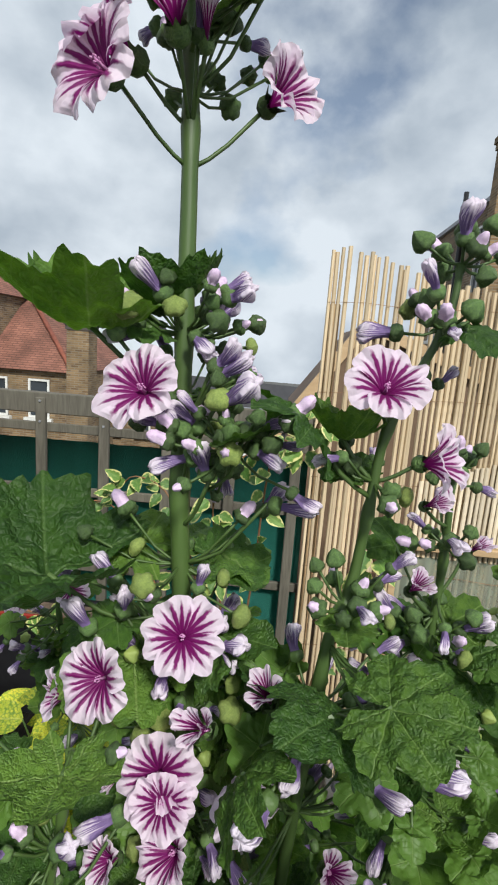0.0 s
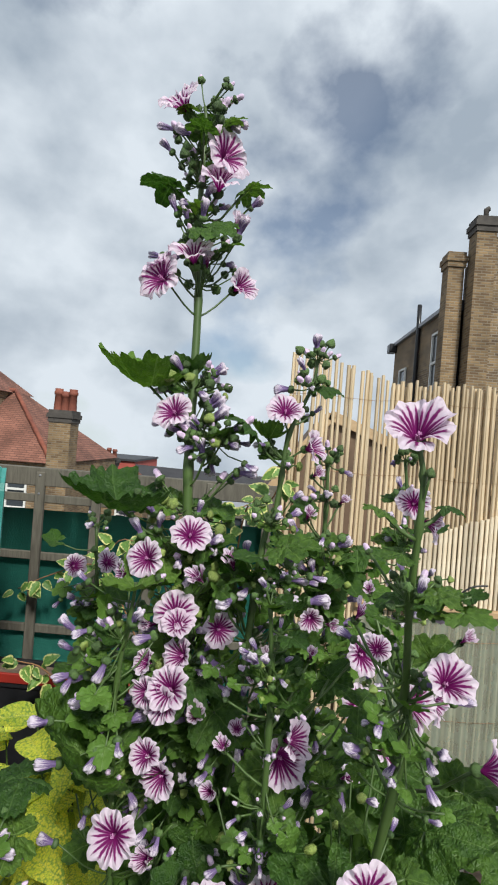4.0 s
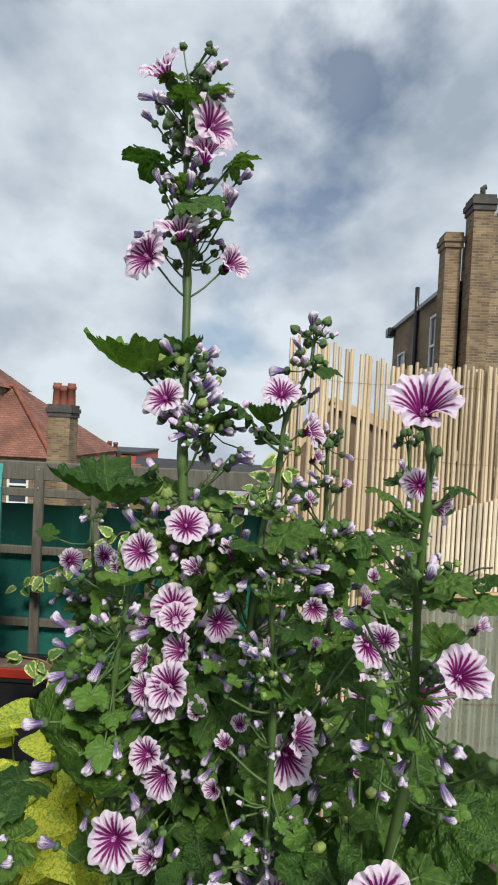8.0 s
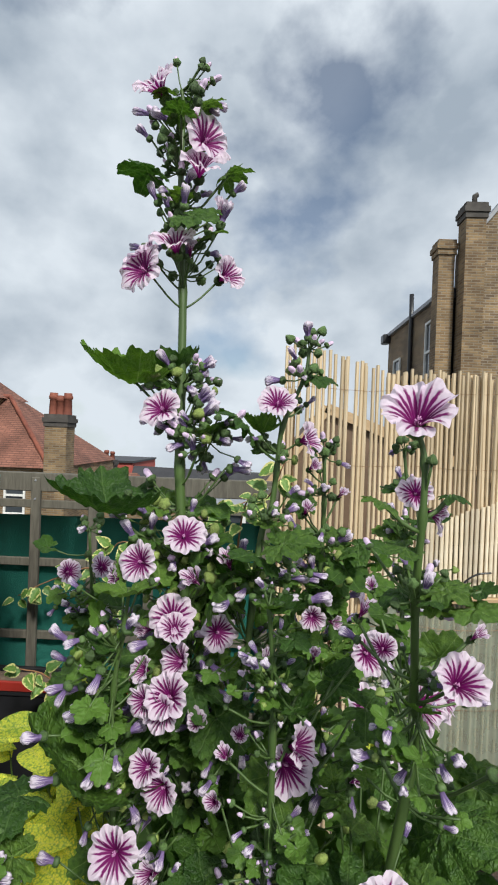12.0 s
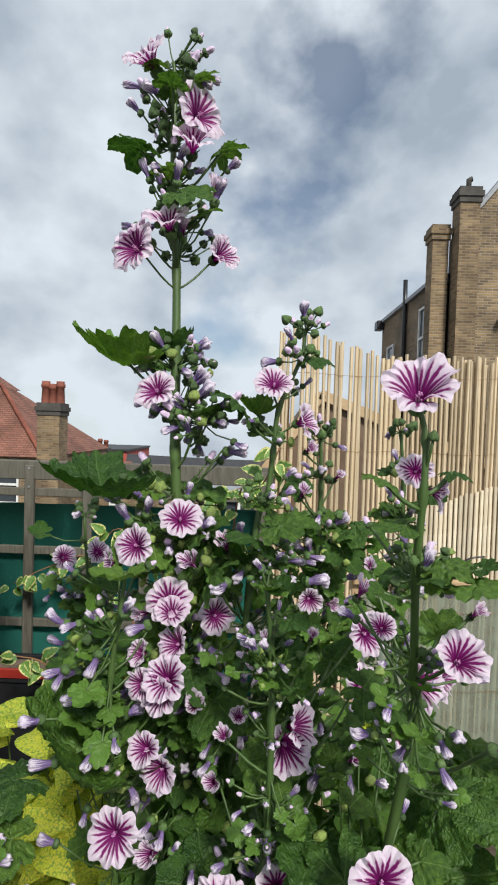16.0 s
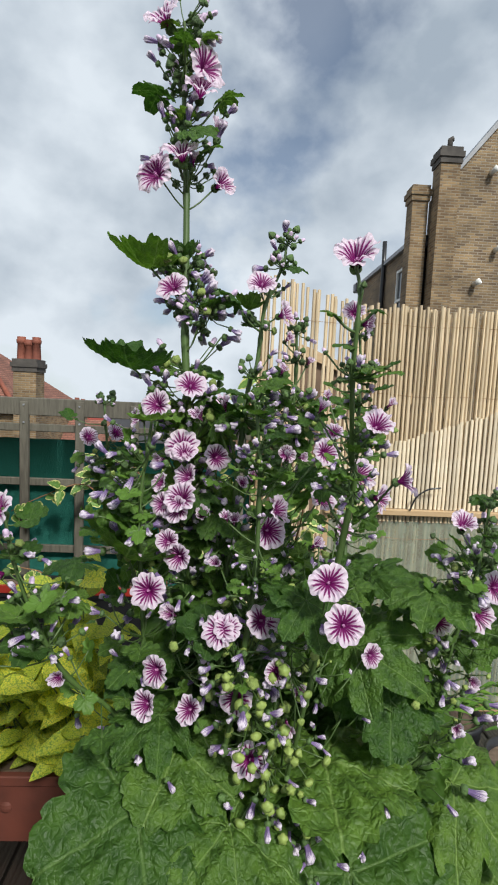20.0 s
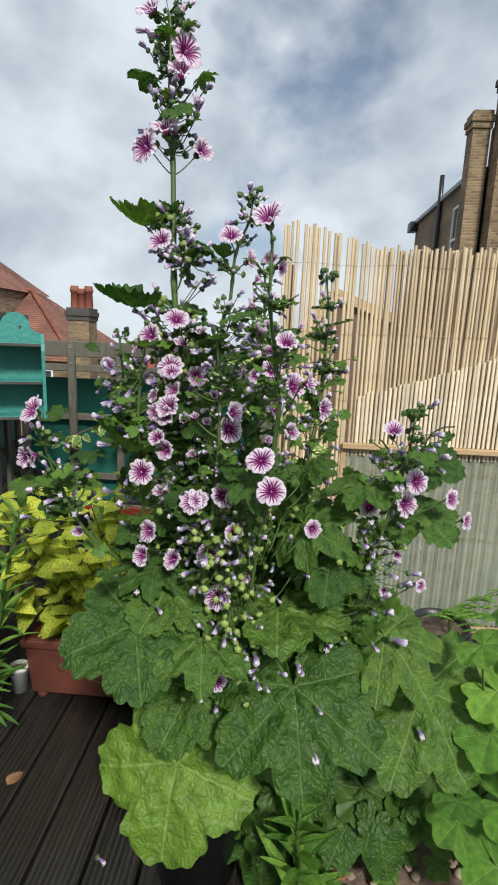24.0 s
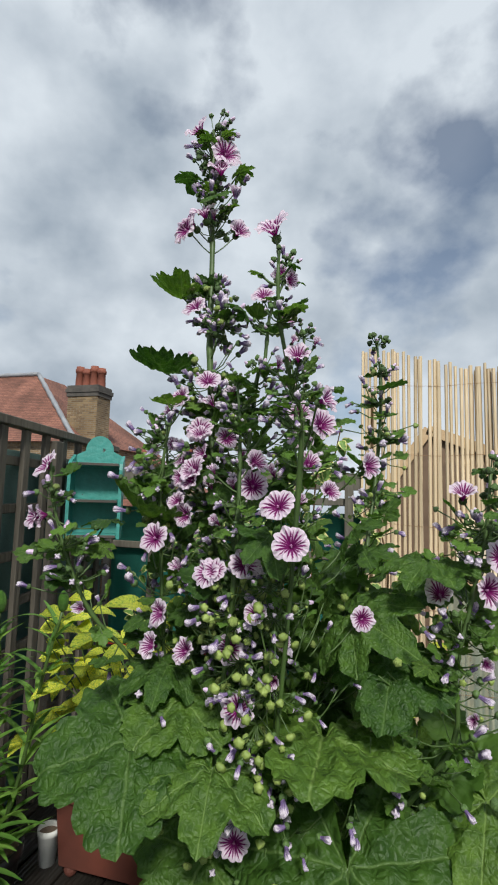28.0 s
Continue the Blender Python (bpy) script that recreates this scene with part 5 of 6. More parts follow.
tall, pair, nearl, fencel, midl, right, left, thin, front, sidel = LINES
top = tall[-1].z
for dz, n in ((0.0, 7), (0.03, 5), (0.065, 6), (0.1, 5), (0.14, 6), (0.18, 6)):
    cluster(on(tall, top - dz), n + 13, 3, 0, 0.036, 0.5, 0.0112, 3, 0.02)
cluster(on(tall, 1.575), 34, 5, 0, 0.066, 0.75, 0.0125, 1)
cluster(on(tall, 1.61), 10, 2, 0, 0.05, 0.4, 0.0105, 1)
cluster(on(tall, 1.45), 22, 8, 3, 0.042, 0.35, 0.0118, 1)
cluster(on(tall, 1.41), 22, 10, 2, 0.04, 0.0, 0.0118, 1)
cluster(Vector((0.03, 0.06, 1.39)), 26, 10, 4, 0.04, 0.1, 0.0118, 1)
for z, b, f_, p in ((1.31, 7, 3, 4), (1.27, 5, 3, 6), (1.2, 3, 3, 12), (1.14, 4, 3, 8), (1.08, 4, 3, 4), (1.02, 3, 3, 3)):
    cluster(on(tall, z), b + 2, f_ + 2, p, 0.058, 0.2, 0.012, 3, 0.035)
for ln, zs in ((pair, (0.0, 0.03, 0.07, 0.12, 0.19)), (nearl, (0.0, 0.04, 0.1, 0.17, 0.24)), (fencel, (0.0, 0.06, 0.12, 0.2)), (midl, (0.0, 0.05, 0.11, 0.18)), (right, (0.0, 0.05, 0.1, 0.16, 0.22, 0.28)), (left, (0.0, 0.05, 0.12, 0.18)), (thin, (0.0, 0.06, 0.12, 0.18)), (front, (0.0, 0.06, 0.12, 0.18, 0.25)), (sidel, (0.0, 0.06, 0.13, 0.2))):
    for dz in zs:
        slim = ln in (pair, nearl, midl, fencel, thin)
        close = 0.62 if ln in (nearl, front) else 1.0
        cluster(on(ln, ln[-1].z - dz), 10, 3 if dz else 1, 1 if dz else 0, ((0.02 if slim else 0.026) + 0.07 * dz) * (0.5 + 0.5 * close), 0.4, 0.0108 * close, (0 if dz < 0.03 else 1 if dz < 0.1 else 2) if slim else 3, 0.026 * close)
for x, y, z, n in ((0.09, -0.07, 0.96, 9), (0.1, -0.08, 0.9, 9), (0.12, -0.08, 0.83, 8), (0.04, -0.07, 0.98, 7), (0.15, -0.1, 0.97, 7), (0.11, -0.08, 0.75, 6), (0.02, -0.05, 0.9, 5)):
    cluster((x, y + 0.03, z), 4, 4, n, 0.06, 0.0, 0.0115, 1, 0.04)
# the dense heart of the plant: small leaves, buds and rolled flowers on side shoots
for ln, lo, n in ((tall, 0.85, 46), (pair, 0.9, 30), (nearl, 0.75, 34), (midl, 0.9, 34), (right, 0.6, 46), (left, 0.7, 20), (thin, 0.75, 26), (front, 0.75, 34), (sidel, 0.8, 28), (fencel, 0.8, 26)):
    close = 0.62 if ln in (nearl, front) else 1.0
    body = [p for p in ln if lo < p.z < min(ln[-1].z - 0.02, 1.3)]
    for k in range(n):
        at = rng.choice(body)
        d = Vector((rng.gauss(0, 1), rng.gauss(-0.25, 1), rng.gauss(0.15, 0.5))).normalized()
        p = at + d * rng.uniform(0.018, 0.07) * close
        if covers(p, 0.012):
            continue
        if k % 5 < 2:
            put("leaf", rng.choice(SMALL), turned(d + Vector((0, -0.3, 0)), (0, -0.5, 0.9), p, rng.uniform(0.013, 0.034) * close), mallow)
        elif k % 5 == 2:
            bud_at(p, (d + Vector((0, 0, 0.3))).normalized(), rng.uniform(0.0085, 0.012) * close, "bud")
        else:
            bud_at(p, (d + Vector((0, 0, rng.uniform(-0.6, 0.3)))).normalized(), rng.uniform(0.009, 0.0125) * close, "faded")
        pedicel(at, p, 0.001, 0.1)
for k in range(330):
    p = Vector((rng.gauss(0.12, 0.11), rng.uniform(-0.06, 0.12), rng.uniform(0.58, 1.1)))
    if p.z > 1.0 and not -0.06 < p.x < 0.26:
        continue
    at = foot_on(nearest_line(p), p, 0.6)
    d = (p - at).normalized()
    if covers(p, 0.012):
        continue
    if k % 2:
        put("leaf", rng.choice(SMALL), turned(d + Vector((0, -0.5, -0.1)), (0, -0.5, 0.9), p + Vector((0, 0.05, 0)), rng.uniform(0.014, 0.034)), mallow)
    else:
        bud_at(p + Vector((0, -0.04, 0)), Vector((rng.gauss(0, 0.5), -0.6, rng.gauss(0, 0.6))).normalized(), rng.uniform(0.008, 0.0115), ("faded", "pod", "faded")[k % 9 // 3])
    pedicel(at, p, 0.001, 0.1)
# the fine crowd of sprigs inside the plant: small leaves, pods and rolled flowers beyond counting
crowd = {}


def crowd_in(kind, src, m):
    verts, faces, uvs, slots = crowd.setdefault(kind, ([], [], [], []))
    o = len(verts)
    layer = src.uv_layers[0].data
    spots = {}
    for lp in src.loops:
        spots[lp.vertex_index] = tuple(layer[lp.index].uv)
    verts += [tuple(m @ v.co) for v in src.vertices]
    uvs += [spots.get(k, (0, 0)) for k in range(len(src.vertices))]
    for p_ in src.polygons:
        faces.append(tuple(i + o for i in p_.vertices))
        slots.append(p_.material_index)


for ln, lo, n in ((tall, 0.8, 150), (pair, 0.85, 110), (nearl, 0.7, 60), (midl, 0.85, 120), (right, 0.5, 150), (left, 0.65, 26), (thin, 0.7, 60), (front, 0.7, 90), (sidel, 0.75, 80), (fencel, 0.75, 90)):
    body = [p for p in ln if lo < p.z < min(ln[-1].z - 0.05, 1.26)]
    small = 0.65 if ln in (nearl, front) else 1.0
    for k in range(n):
        at = rng.choice(body)
        d = Vector((rng.gauss(0, 1), rng.gauss(-0.2, 1), rng.gauss(0.1, 0.6))).normalized()
        p = at + d * rng.uniform(0.012, 0.065) * small
        if covers(p, 0.01):
            continue
        tip = (d + Vector((0, 0, rng.uniform(-0.5, 0.6)))).normalized()
        m = Matrix.Translation(p) @ tip.to_track_quat("Z", "Y").to_matrix().to_4x4() @ Matrix.Rotation(rng.uniform(0, 6), 4, "Z")
        if k % 5 < 2:
            crowd_in("leaf", rng.choice(SMALL), turned(d + Vector((0, -0.4, 0)), (0, -0.6, 0.8), p, rng.uniform(0.01, 0.024) * small))
        elif k % 5 == 2:
            crowd_in("pod", rng.choice([BUD_FORMS[0], BUD_FORMS[2], POD]), m @ Matrix.Scale(rng.uniform(0.007, 0.011) * small, 4))
        else:
            crowd_in("faded", rng.choice(FADED_FORMS), m @ Matrix.Scale(rng.uniform(0.019, 0.029) * small, 4))
        pedicel(at, p, 0.0009, 0.1)
POD_HEADS = ((0.112, -0.08, 0.868), (0.156, -0.08, 0.84), (0.138, -0.08, 0.792), (0.168, -0.08, 0.751), (0.166, -0.07, 0.704), (0.097, -0.07, 0.932), (0.16, -0.08, 0.929))
for x, y, z in POD_HEADS:
    at = Vector((x, y, z))
    for k in range(17):
        d = Vector((rng.gauss(0, 1), rng.gauss(-0.3, 0.8), rng.gauss(0, 1))).normalized()
        p = at + d * rng.uniform(0.012, 0.055)
        m = Matrix.Translation(p) @ (d + Vector((0, -0.5, -0.3))).to_track_quat("Z", "Y").to_matrix().to_4x4()
        if k % 3:
            crowd_in("pod", rng.choice([POD, POD, BUD_FORMS[2]]), m @ Matrix.Scale(rng.uniform(0.0095, 0.0135), 4))
        else:
            crowd_in("faded", rng.choice(FADED_FORMS), m @ Matrix.Scale(rng.uniform(0.018, 0.027), 4))
        pedicel(at + Vector((0, 0.02, 0)), p, 0.0009, 0.1)
for kind, mats in (("leaf", [M["fresh_mallow"]]), ("faded", [M["calyx"], M["faded"]]), ("pod", [M["pod"], M["budtip"]])):
    verts, faces, uvs, slots = crowd[kind]
    o = new({"leaf": "leafy_sprig", "faded": "faded_sprig", "pod": "pod_sprig"}[kind], flat_mesh("sprigs", verts, faces, uvs, mats, True, slots))
    o.parent = mallow
    tagged(o, kind="stuff")
for bm in SPRAYS:
    tagged(part("stalk_spray", bm, M["stem"], mallow), kind="stuff")

# ---- lilies, gold-leaved plant, climber, geranium ----
def stem_part(parent, pts, r0, r1, mat=None):
    bm = bmesh.new()
    c = curve_points(pts, 4)
    tube(bm, c, [r0 + (r1 - r0) * k / (len(c) - 1) for k in range(len(c))], 7)
    part("stem", bm, mat or M["stem"], parent)
    return c


LILY_BUD = lathe("bud", [(0.1, 0), (0.2, 0.1), (0.26, 0.4), (0.24, 0.7), (0.14, 0.92), (0.03, 1.0)], [M["bright_leaf"], M["bright_leaf"]], 9, 12, 0.0, 0.07, 3)


def lily(base, top, n, length, budded=True, meshes=LILY):
    plant = new("lily")
    tagged(plant, "tall green lily with narrow leaves and closed bud" if budded else "green lily shoot with narrow pointed leaves and no bud", "plant")
    b, t = Vector(base), Vector(top)
    c = stem_part(plant, [b, b.lerp(t, 0.4) + Vector((0.008, 0, 0)), b.lerp(t, 0.75) + Vector((-0.004, 0, 0)), t], 0.006, 0.0035)
    for k in range(n):
        f_ = 0.12 + 0.86 * k / n
        p = c[int(f_ * (len(c) - 1))]
        a = k * 2.4 + rng.uniform(-0.3, 0.3)
        d = Vector((math.cos(a), math.sin(a), 0.75 + 0.5 * f_))
        put("leaf", rng.choice(meshes), turned(d, (-d.x * 0.3, -d.y * 0.3, 1), p, length * rng.uniform(0.75, 1.15) * (1.1 - 0.45 * f_)), plant)
    if budded:
        put("bud", LILY_BUD, Matrix.Translation(t) @ Matrix.Scale(0.05, 4), plant)
    return plant


lily((-0.66, 0.4, 0.14), (-0.463, 0.35, 0.8), 44, 0.14)
lily((-0.7, 0.36, 0.14), (-0.56, 0.25, 0.81), 44, 0.14)
lily((-0.74, 0.43, 0.17), (-0.66, 0.36, 0.66), 34, 0.16)
lily((-0.72, 0.38, 0.17), (-0.68, 0.2, 0.62), 34, 0.18)
lily((-0.66, 0.33, 0.14), (-0.6, 0.22, 0.36), 30, 0.2, False, LILY)
lily((-0.7, 0.3, 0.14), (-0.69, 0.22, 0.42), 26, 0.2, False, LILY)
lily((0.29, -0.04, 0.1), (0.287, -0.06, 0.36), 22, 0.13, False, SPROUT)

gold = new("gold_leaved_plant")
tagged(gold, "yellow and green variegated bushy plant in terracotta trough", "plant")
for k in range(42):
    a = rng.uniform(0, 6.28)
    tip = Vector((-0.42 + rng.uniform(-0.22, 0.24), 0.56 + rng.uniform(-0.2, 0.22), rng.uniform(0.38, 0.84)))
    c = stem_part(gold, [(tip.x * 0.6 - 0.16, 0.72 + rng.uniform(-0.05, 0.05), 0.19), (tip.x * 0.85 - 0.06, (tip.y + 0.72) / 2, tip.z * 0.6 + 0.08), tip], 0.003, 0.0015)
    for j in range(9):
        p = c[max(0, len(c) - 1 - j)]
        b = j * 1.57 + a + rng.uniform(-0.4, 0.4)
        d = Vector((math.cos(b), math.sin(b), 0.25 - 0.05 * j))
        put("leaf", rng.choice(GOLD), turned(d, (0, -0.5, 1), p, rng.uniform(0.06, 0.11)), gold)
gold2 = new("gold_leaved_plant")
tagged(gold2, "small yellow leaved plant in front of the bamboo fence", "plant")
c = stem_part(gold2, [(0.42, 0.75, 0.0), (0.41, 0.7, 0.4), (0.4, 0.68, 0.7)], 0.004, 0.002)
for j in range(26):
    p = c[len(c) - 1 - j % 5]
    b = j * 2.4
    put("leaf", rng.choice(GOLD), turned((math.cos(b), math.sin(b), rng.uniform(-0.2, 0.7)), (0, -0.4, 1), p, rng.uniform(0.05, 0.09)), gold2)

climber = new("cream_edged_climber")
tagged(climber, "climbing plant with cream edged leaves along the trellis", "plant")
RUNS = [[(-0.25, 1.55, 0.0), (-0.3, 1.5, 0.4), (-0.42, 1.45, 0.72), (-0.55, 1.5, 0.85), (-0.75, 1.55, 0.78), (-0.9, 1.58, 0.7)],
        [(-0.2, 1.55, 0.0), (-0.18, 1.45, 0.5), (-0.28, 1.4, 0.9), (-0.42, 1.42, 0.98), (-0.5, 1.45, 0.9)],
        [(-0.1, 1.5, 0.0), (0.0, 1.3, 0.6), (0.03, 1.2, 1.05), (0.06, 1.1, 1.2), (0.12, 1.0, 1.22), (0.16, 0.9, 1.33)],
        [(-0.05, 1.5, 0.0), (-0.1, 1.3, 0.7), (-0.12, 1.2, 1.0), (-0.05, 1.15, 1.13), (0.05, 1.2, 1.18)],
        [(0.2, 1.4, 0.0), (0.24, 1.2, 0.5), (0.3, 1.0, 0.75), (0.3, 0.8, 0.95), (0.24, 0.7, 1.1)],
        [(-0.4, 1.45, 0.0), (-0.5, 1.3, 0.35), (-0.6, 1.2, 0.55), (-0.68, 1.15, 0.6)]]
for run in RUNS:
    c = stem_part(climber, run, 0.004, 0.002, M["dry"])
    for j, p in enumerate(c[4:]):
        for _ in range(2):
            d = Vector((rng.uniform(-1, 1), rng.uniform(-1, 0.3), rng.uniform(-0.9, 0.5)))
            put("leaf", rng.choice(CREAM), turned(d, (0, -0.8, 0.5), p + d.normalized() * 0.02, rng.uniform(0.04, 0.07)), climber)

# geranium at the edge of the bed
geranium = new("geranium")
tagged(geranium, "bright green round leaved geranium growing from planter bed", "plant")
GER = [(0.58, -0.06, 0.42, 0.05, 10, 0), (0.74, -0.06, 0.5, 0.06, 50, 0), (0.69, 0.06, 0.5, 0.06, 0, 10), (0.61, 0.0, 0.71, 0.06, 30, 10), (0.66, 0.02, 0.6, 0.08, 50, -10), (0.65, 0.0, 0.52, 0.085, 20, -20), (0.605, -0.02, 0.33, 0.07, 0, -20), (0.68, -0.04, 0.4, 0.075, 60, 0), (0.72, 0.05, 0.66, 0.07, 70, 10), (0.7, 0.08, 0.75, 0.06, 40, 20), (0.66, -0.08, 0.3, 0.08, 40, -20)]
for x, y, z, q, az, el in GER:
    put("leaf", rng.choice(GERANIUM), turned(way(az, el), (0, -0.6, 0.8), (x, y, z), q), geranium)
    stem_part(geranium, [(0.68, 0.1, 0.1), (0.67, 0.06, z * 0.6), (x, y, z)], 0.004, 0.0022)
fern = new("light_fern")
tagged(fern, "light green feathery fern in a black pot", "plant")
for k in range(9):
    a = rng.uniform(-2.6, 0.6)
    end = Vector((0.92 + 0.16 * math.cos(a), 0.86 + 0.2 * math.sin(a), rng.uniform(0.28, 0.48)))
    c = stem_part(fern, [(0.9, 0.92, 0.15), (0.91, 0.9, 0.28), end], 0.002, 0.001)
    for p in c[3:]:
        for s_ in (-1, 1):
            put("leaf", rng.choice(SPROUT), turned((s_ * 0.9, -0.3, 0.2), (0, -0.3, 1), p, rng.uniform(0.04, 0.065)), fern)

# low leaves that fill the foot of the bed
verts, faces, uvs = [], [], []
for k in range(150):
    at = Vector((rng.uniform(0.12, 0.85), rng.uniform(-0.02, 0.6), rng.uniform(0.12, 0.34)))
    src = rng.choice(MALLOW[:3] if k % 4 else GERANIUM)
    m = turned((rng.uniform(-1, 1), rng.uniform(-1, 0.4), rng.uniform(-0.4, 0.4)), (0, -0.4, 1), at, rng.uniform(0.035, 0.08))
    o = len(verts)
    verts += [tuple(m @ v.co) for v in src.vertices]
    faces += [tuple(i + o for i in p_.vertices) for p_ in src.polygons]
    uvs += [(0.3, 0.3)] * len(src.vertices)
for k in range(380):
    at = Vector((rng.uniform(0.04, 0.5), rng.uniform(0.04, 0.36), rng.uniform(0.26, 0.74))) if k < 230 else Vector((rng.uniform(-0.04, 0.3), rng.uniform(0.1, 0.28), rng.uniform(0.6, 0.98)))
    src = rng.choice(SMALL)
    m = turned((rng.uniform(-1, 1), rng.uniform(-1, 0.1), rng.uniform(-0.5, 0.3)), (0, -0.6, 0.8), at, rng.uniform(0.03, 0.065))
    o = len(verts)
    verts += [tuple(m @ v.co) for v in src.vertices]
    faces += [tuple(i + o for i in p_.vertices) for p_ in src.polygons]
    uvs += [(0.3, 0.3)] * len(src.vertices)
tagged(new("undergrowth", flat_mesh("undergrowth", verts, faces, uvs, [M["mallow"]])), "dark green low leaves covering the soil", "plant", kind="stuff")
dry = new("dry_leaf", CREAM[1].copy())
dry.data.materials.clear()
dry.data.materials.append(M["dry"])
dry.matrix_basis = turned((0.3, 1, 0.1), (0, 0, 1), (-0.5, 0.26, 0.006), 0.06)
tagged(dry, "curled brown dead leaf lying on decking", "leaf")
for x, y, z, a in ((0.3, -0.1, 0.135, 0.4), (0.36, -0.06, 0.14, 2.2), (0.33, -0.15, 0.13, 4.0), (0.41, -0.12, 0.135, 5.2), (0.38, -0.01, 0.14, 1.2)):
    litter = new("dry_leaf", dry.data)
    litter.matrix_basis = turned((math.cos(a), math.sin(a), 0.15), (0.2, -0.2, 1), (x, y, z), 0.055)
    tagged(litter, "curled brown dead leaf lying on the soil", "leaf", "dead leaves on the bed")


# ---- houses ----
def solid(name, mat, parent, verts, faces, label="", bricks=False):
    bm = bmesh.new()
    vs = [bm.verts.new(v) for v in verts]
    for f_ in faces:
        bm.faces.new([vs[i] for i in f_])
    bmesh.ops.recalc_face_normals(bm, faces=bm.faces)
    return wall_uv(part(name, bm, mat, parent, label))


def walls(name, mat, parent, x0, x1, y0, y1, z0, z1, label=""):
    return wall_uv(boxed(name, mat, parent, x0, x1, y0, y1, z0, z1, 0.0, label))


def chimney(parent, x0, x1, y0, y1, z0, z1, pots, mat, cap, pot_h=0.45, pot_r=0.12):
    st = walls("chimney", mat, parent, x0, x1, y0, y1, z0, z1)
    for k, (g, h0, h1) in enumerate(((0.025, 0.0, 0.1), (0.05, 0.1, 0.2), (0.02, 0.2, 0.28))):
        walls("chimney_cap", cap, st, x0 - g, x1 + g, y0 - g, y1 + g, z1 + h0, z1 + h1)
    for k in range(pots):
        bm = bmesh.new()
        px = x0 + (x1 - x0) * (k + 0.5) / pots
        q = pot_r
        zt = z1 + 0.28
        hh = pot_h * (1 - 0.12 * (k % 2))
        for prof in [[(q, zt), (q * 0.86, zt + hh * 0.7), (q * 1.05, zt + hh * 0.72), (q * 1.08, zt + hh * 0.86), (q * 0.9, zt + hh * 0.9), (q * 0.92, zt + hh), (q * 0.7, zt + hh), (q * 0.68, zt + hh * 0.6)]]:
            rings = [[bm.verts.new((px + r_ * math.cos(6.2832 * i / 18), (y0 + y1) / 2 + r_ * math.sin(6.2832 * i / 18), z)) for i in range(18)] for r_, z in prof]
            for a, b in zip(rings, rings[1:]):
                for i in range(18):
                    bm.faces.new((a[i], a[(i + 1) % 18], b[(i + 1) % 18], b[i])).smooth = True
            bm.faces.new(rings[-1])
        part("chimney_pot", bm, M["red_tile"], st, "red clay chimney pot")
    return st


def window(parent, x0, x1, y, z0, z1, along_x=True, out=-1):
    """A white framed sash window set on a wall that looks to -y, or to -x."""
    def bx(name, mat, par, a0, a1, d0, d1, c0, c1):
        if along_x:
            return boxed(name, mat, par, a0, a1, y + d0, y + d1, c0, c1)
        return boxed(name, mat, par, y + d0, y + d1, a0, a1, c0, c1)
    w = bx("window", M["glass"], parent, x0, x1, -0.012, -0.004, z0, z1)
    t_ = 0.045
    for a0, a1, c0, c1 in ((x0, x0 + t_, z0, z1), (x1 - t_, x1, z0, z1), (x0 + t_, x1 - t_, z1 - t_, z1), (x0 + t_, x1 - t_, z0, z0 + t_), (x0 + t_, x1 - t_, (z0 + z1) / 2 - 0.025, (z0 + z1) / 2 + 0.025)):
        bx("window_frame", M["white_paint"], w, a0, a1, -0.05, -0.013, c0, c1)
    bx("window_sill", M["white_paint"], w, x0 - 0.08, x1 + 0.08, -0.12, -0.004, z0 - 0.08, z0 - 0.004)


# tall yellow brick house beyond the bamboo
house = new("brick_house")
tagged(house, "tall yellow stock brick house with two chimney stacks", "house")
walls("wall", M["dark_brick"], house, 3.5, 8.0, 9.3, 13.2, -3.2, 4.3)
solid("parapet", M["lead"], house, [(3.42, 9.28, 4.3), (8, 9.28, 4.3), (8, 13.25, 4.3), (3.42, 13.25, 4.3), (3.42, 9.28, 4.38), (8, 9.28, 4.38), (8, 13.25, 4.38), (3.42, 13.25, 4.38)], [(0, 1, 2, 3), (4, 5, 6, 7), (0, 1, 5, 4), (1, 2, 6, 5), (2, 3, 7, 6), (3, 0, 4, 7)])
boxed("gutter_box", M["black"], house, 3.3, 3.5, 13.0, 13.3, 4.12, 4.36, 0.02)
chimney(house, 3.32, 3.62, 8.98, 9.3, -3.2, 5.0, 0, M["brick"], M["brick"])
solid("gable_wall", M["dark_brick"], house, [(3.75, 9.05, -3.2), (9, 9.05, -3.2), (9, 9.05, 7.0), (5.35, 9.05, 7.0), (3.75, 9.05, 5.1), (3.75, 9.298, -3.2), (9, 9.298, -3.2), (9, 9.298, 7.0), (5.35, 9.298, 7.0), (3.75, 9.298, 5.1)], [(0, 1, 2, 3, 4), (9, 8, 7, 6, 5), (0, 1, 6, 5), (1, 2, 7, 6), (2, 3, 8, 7), (3, 4, 9, 8), (4, 0, 5, 9)])
solid("verge", M["lead"], house, [(4.06, 8.98, 5.45), (5.34, 8.98, 7.02), (5.28, 8.98, 7.1), (4.06, 8.98, 5.55), (4.06, 9.4, 5.45), (5.34, 9.4, 7.02), (5.28, 9.4, 7.1), (4.06, 9.4, 5.55)], [(0, 1, 2, 3), (7, 6, 5, 4), (0, 1, 5, 4), (1, 2, 6, 5), (2, 3, 7, 6), (3, 0, 4, 7)])
st = chimney(house, 3.69, 4.05, 8.68, 9.04, -3.2, 5.57, 0, M["brick"], M["soot"])
bm = bmesh.new()
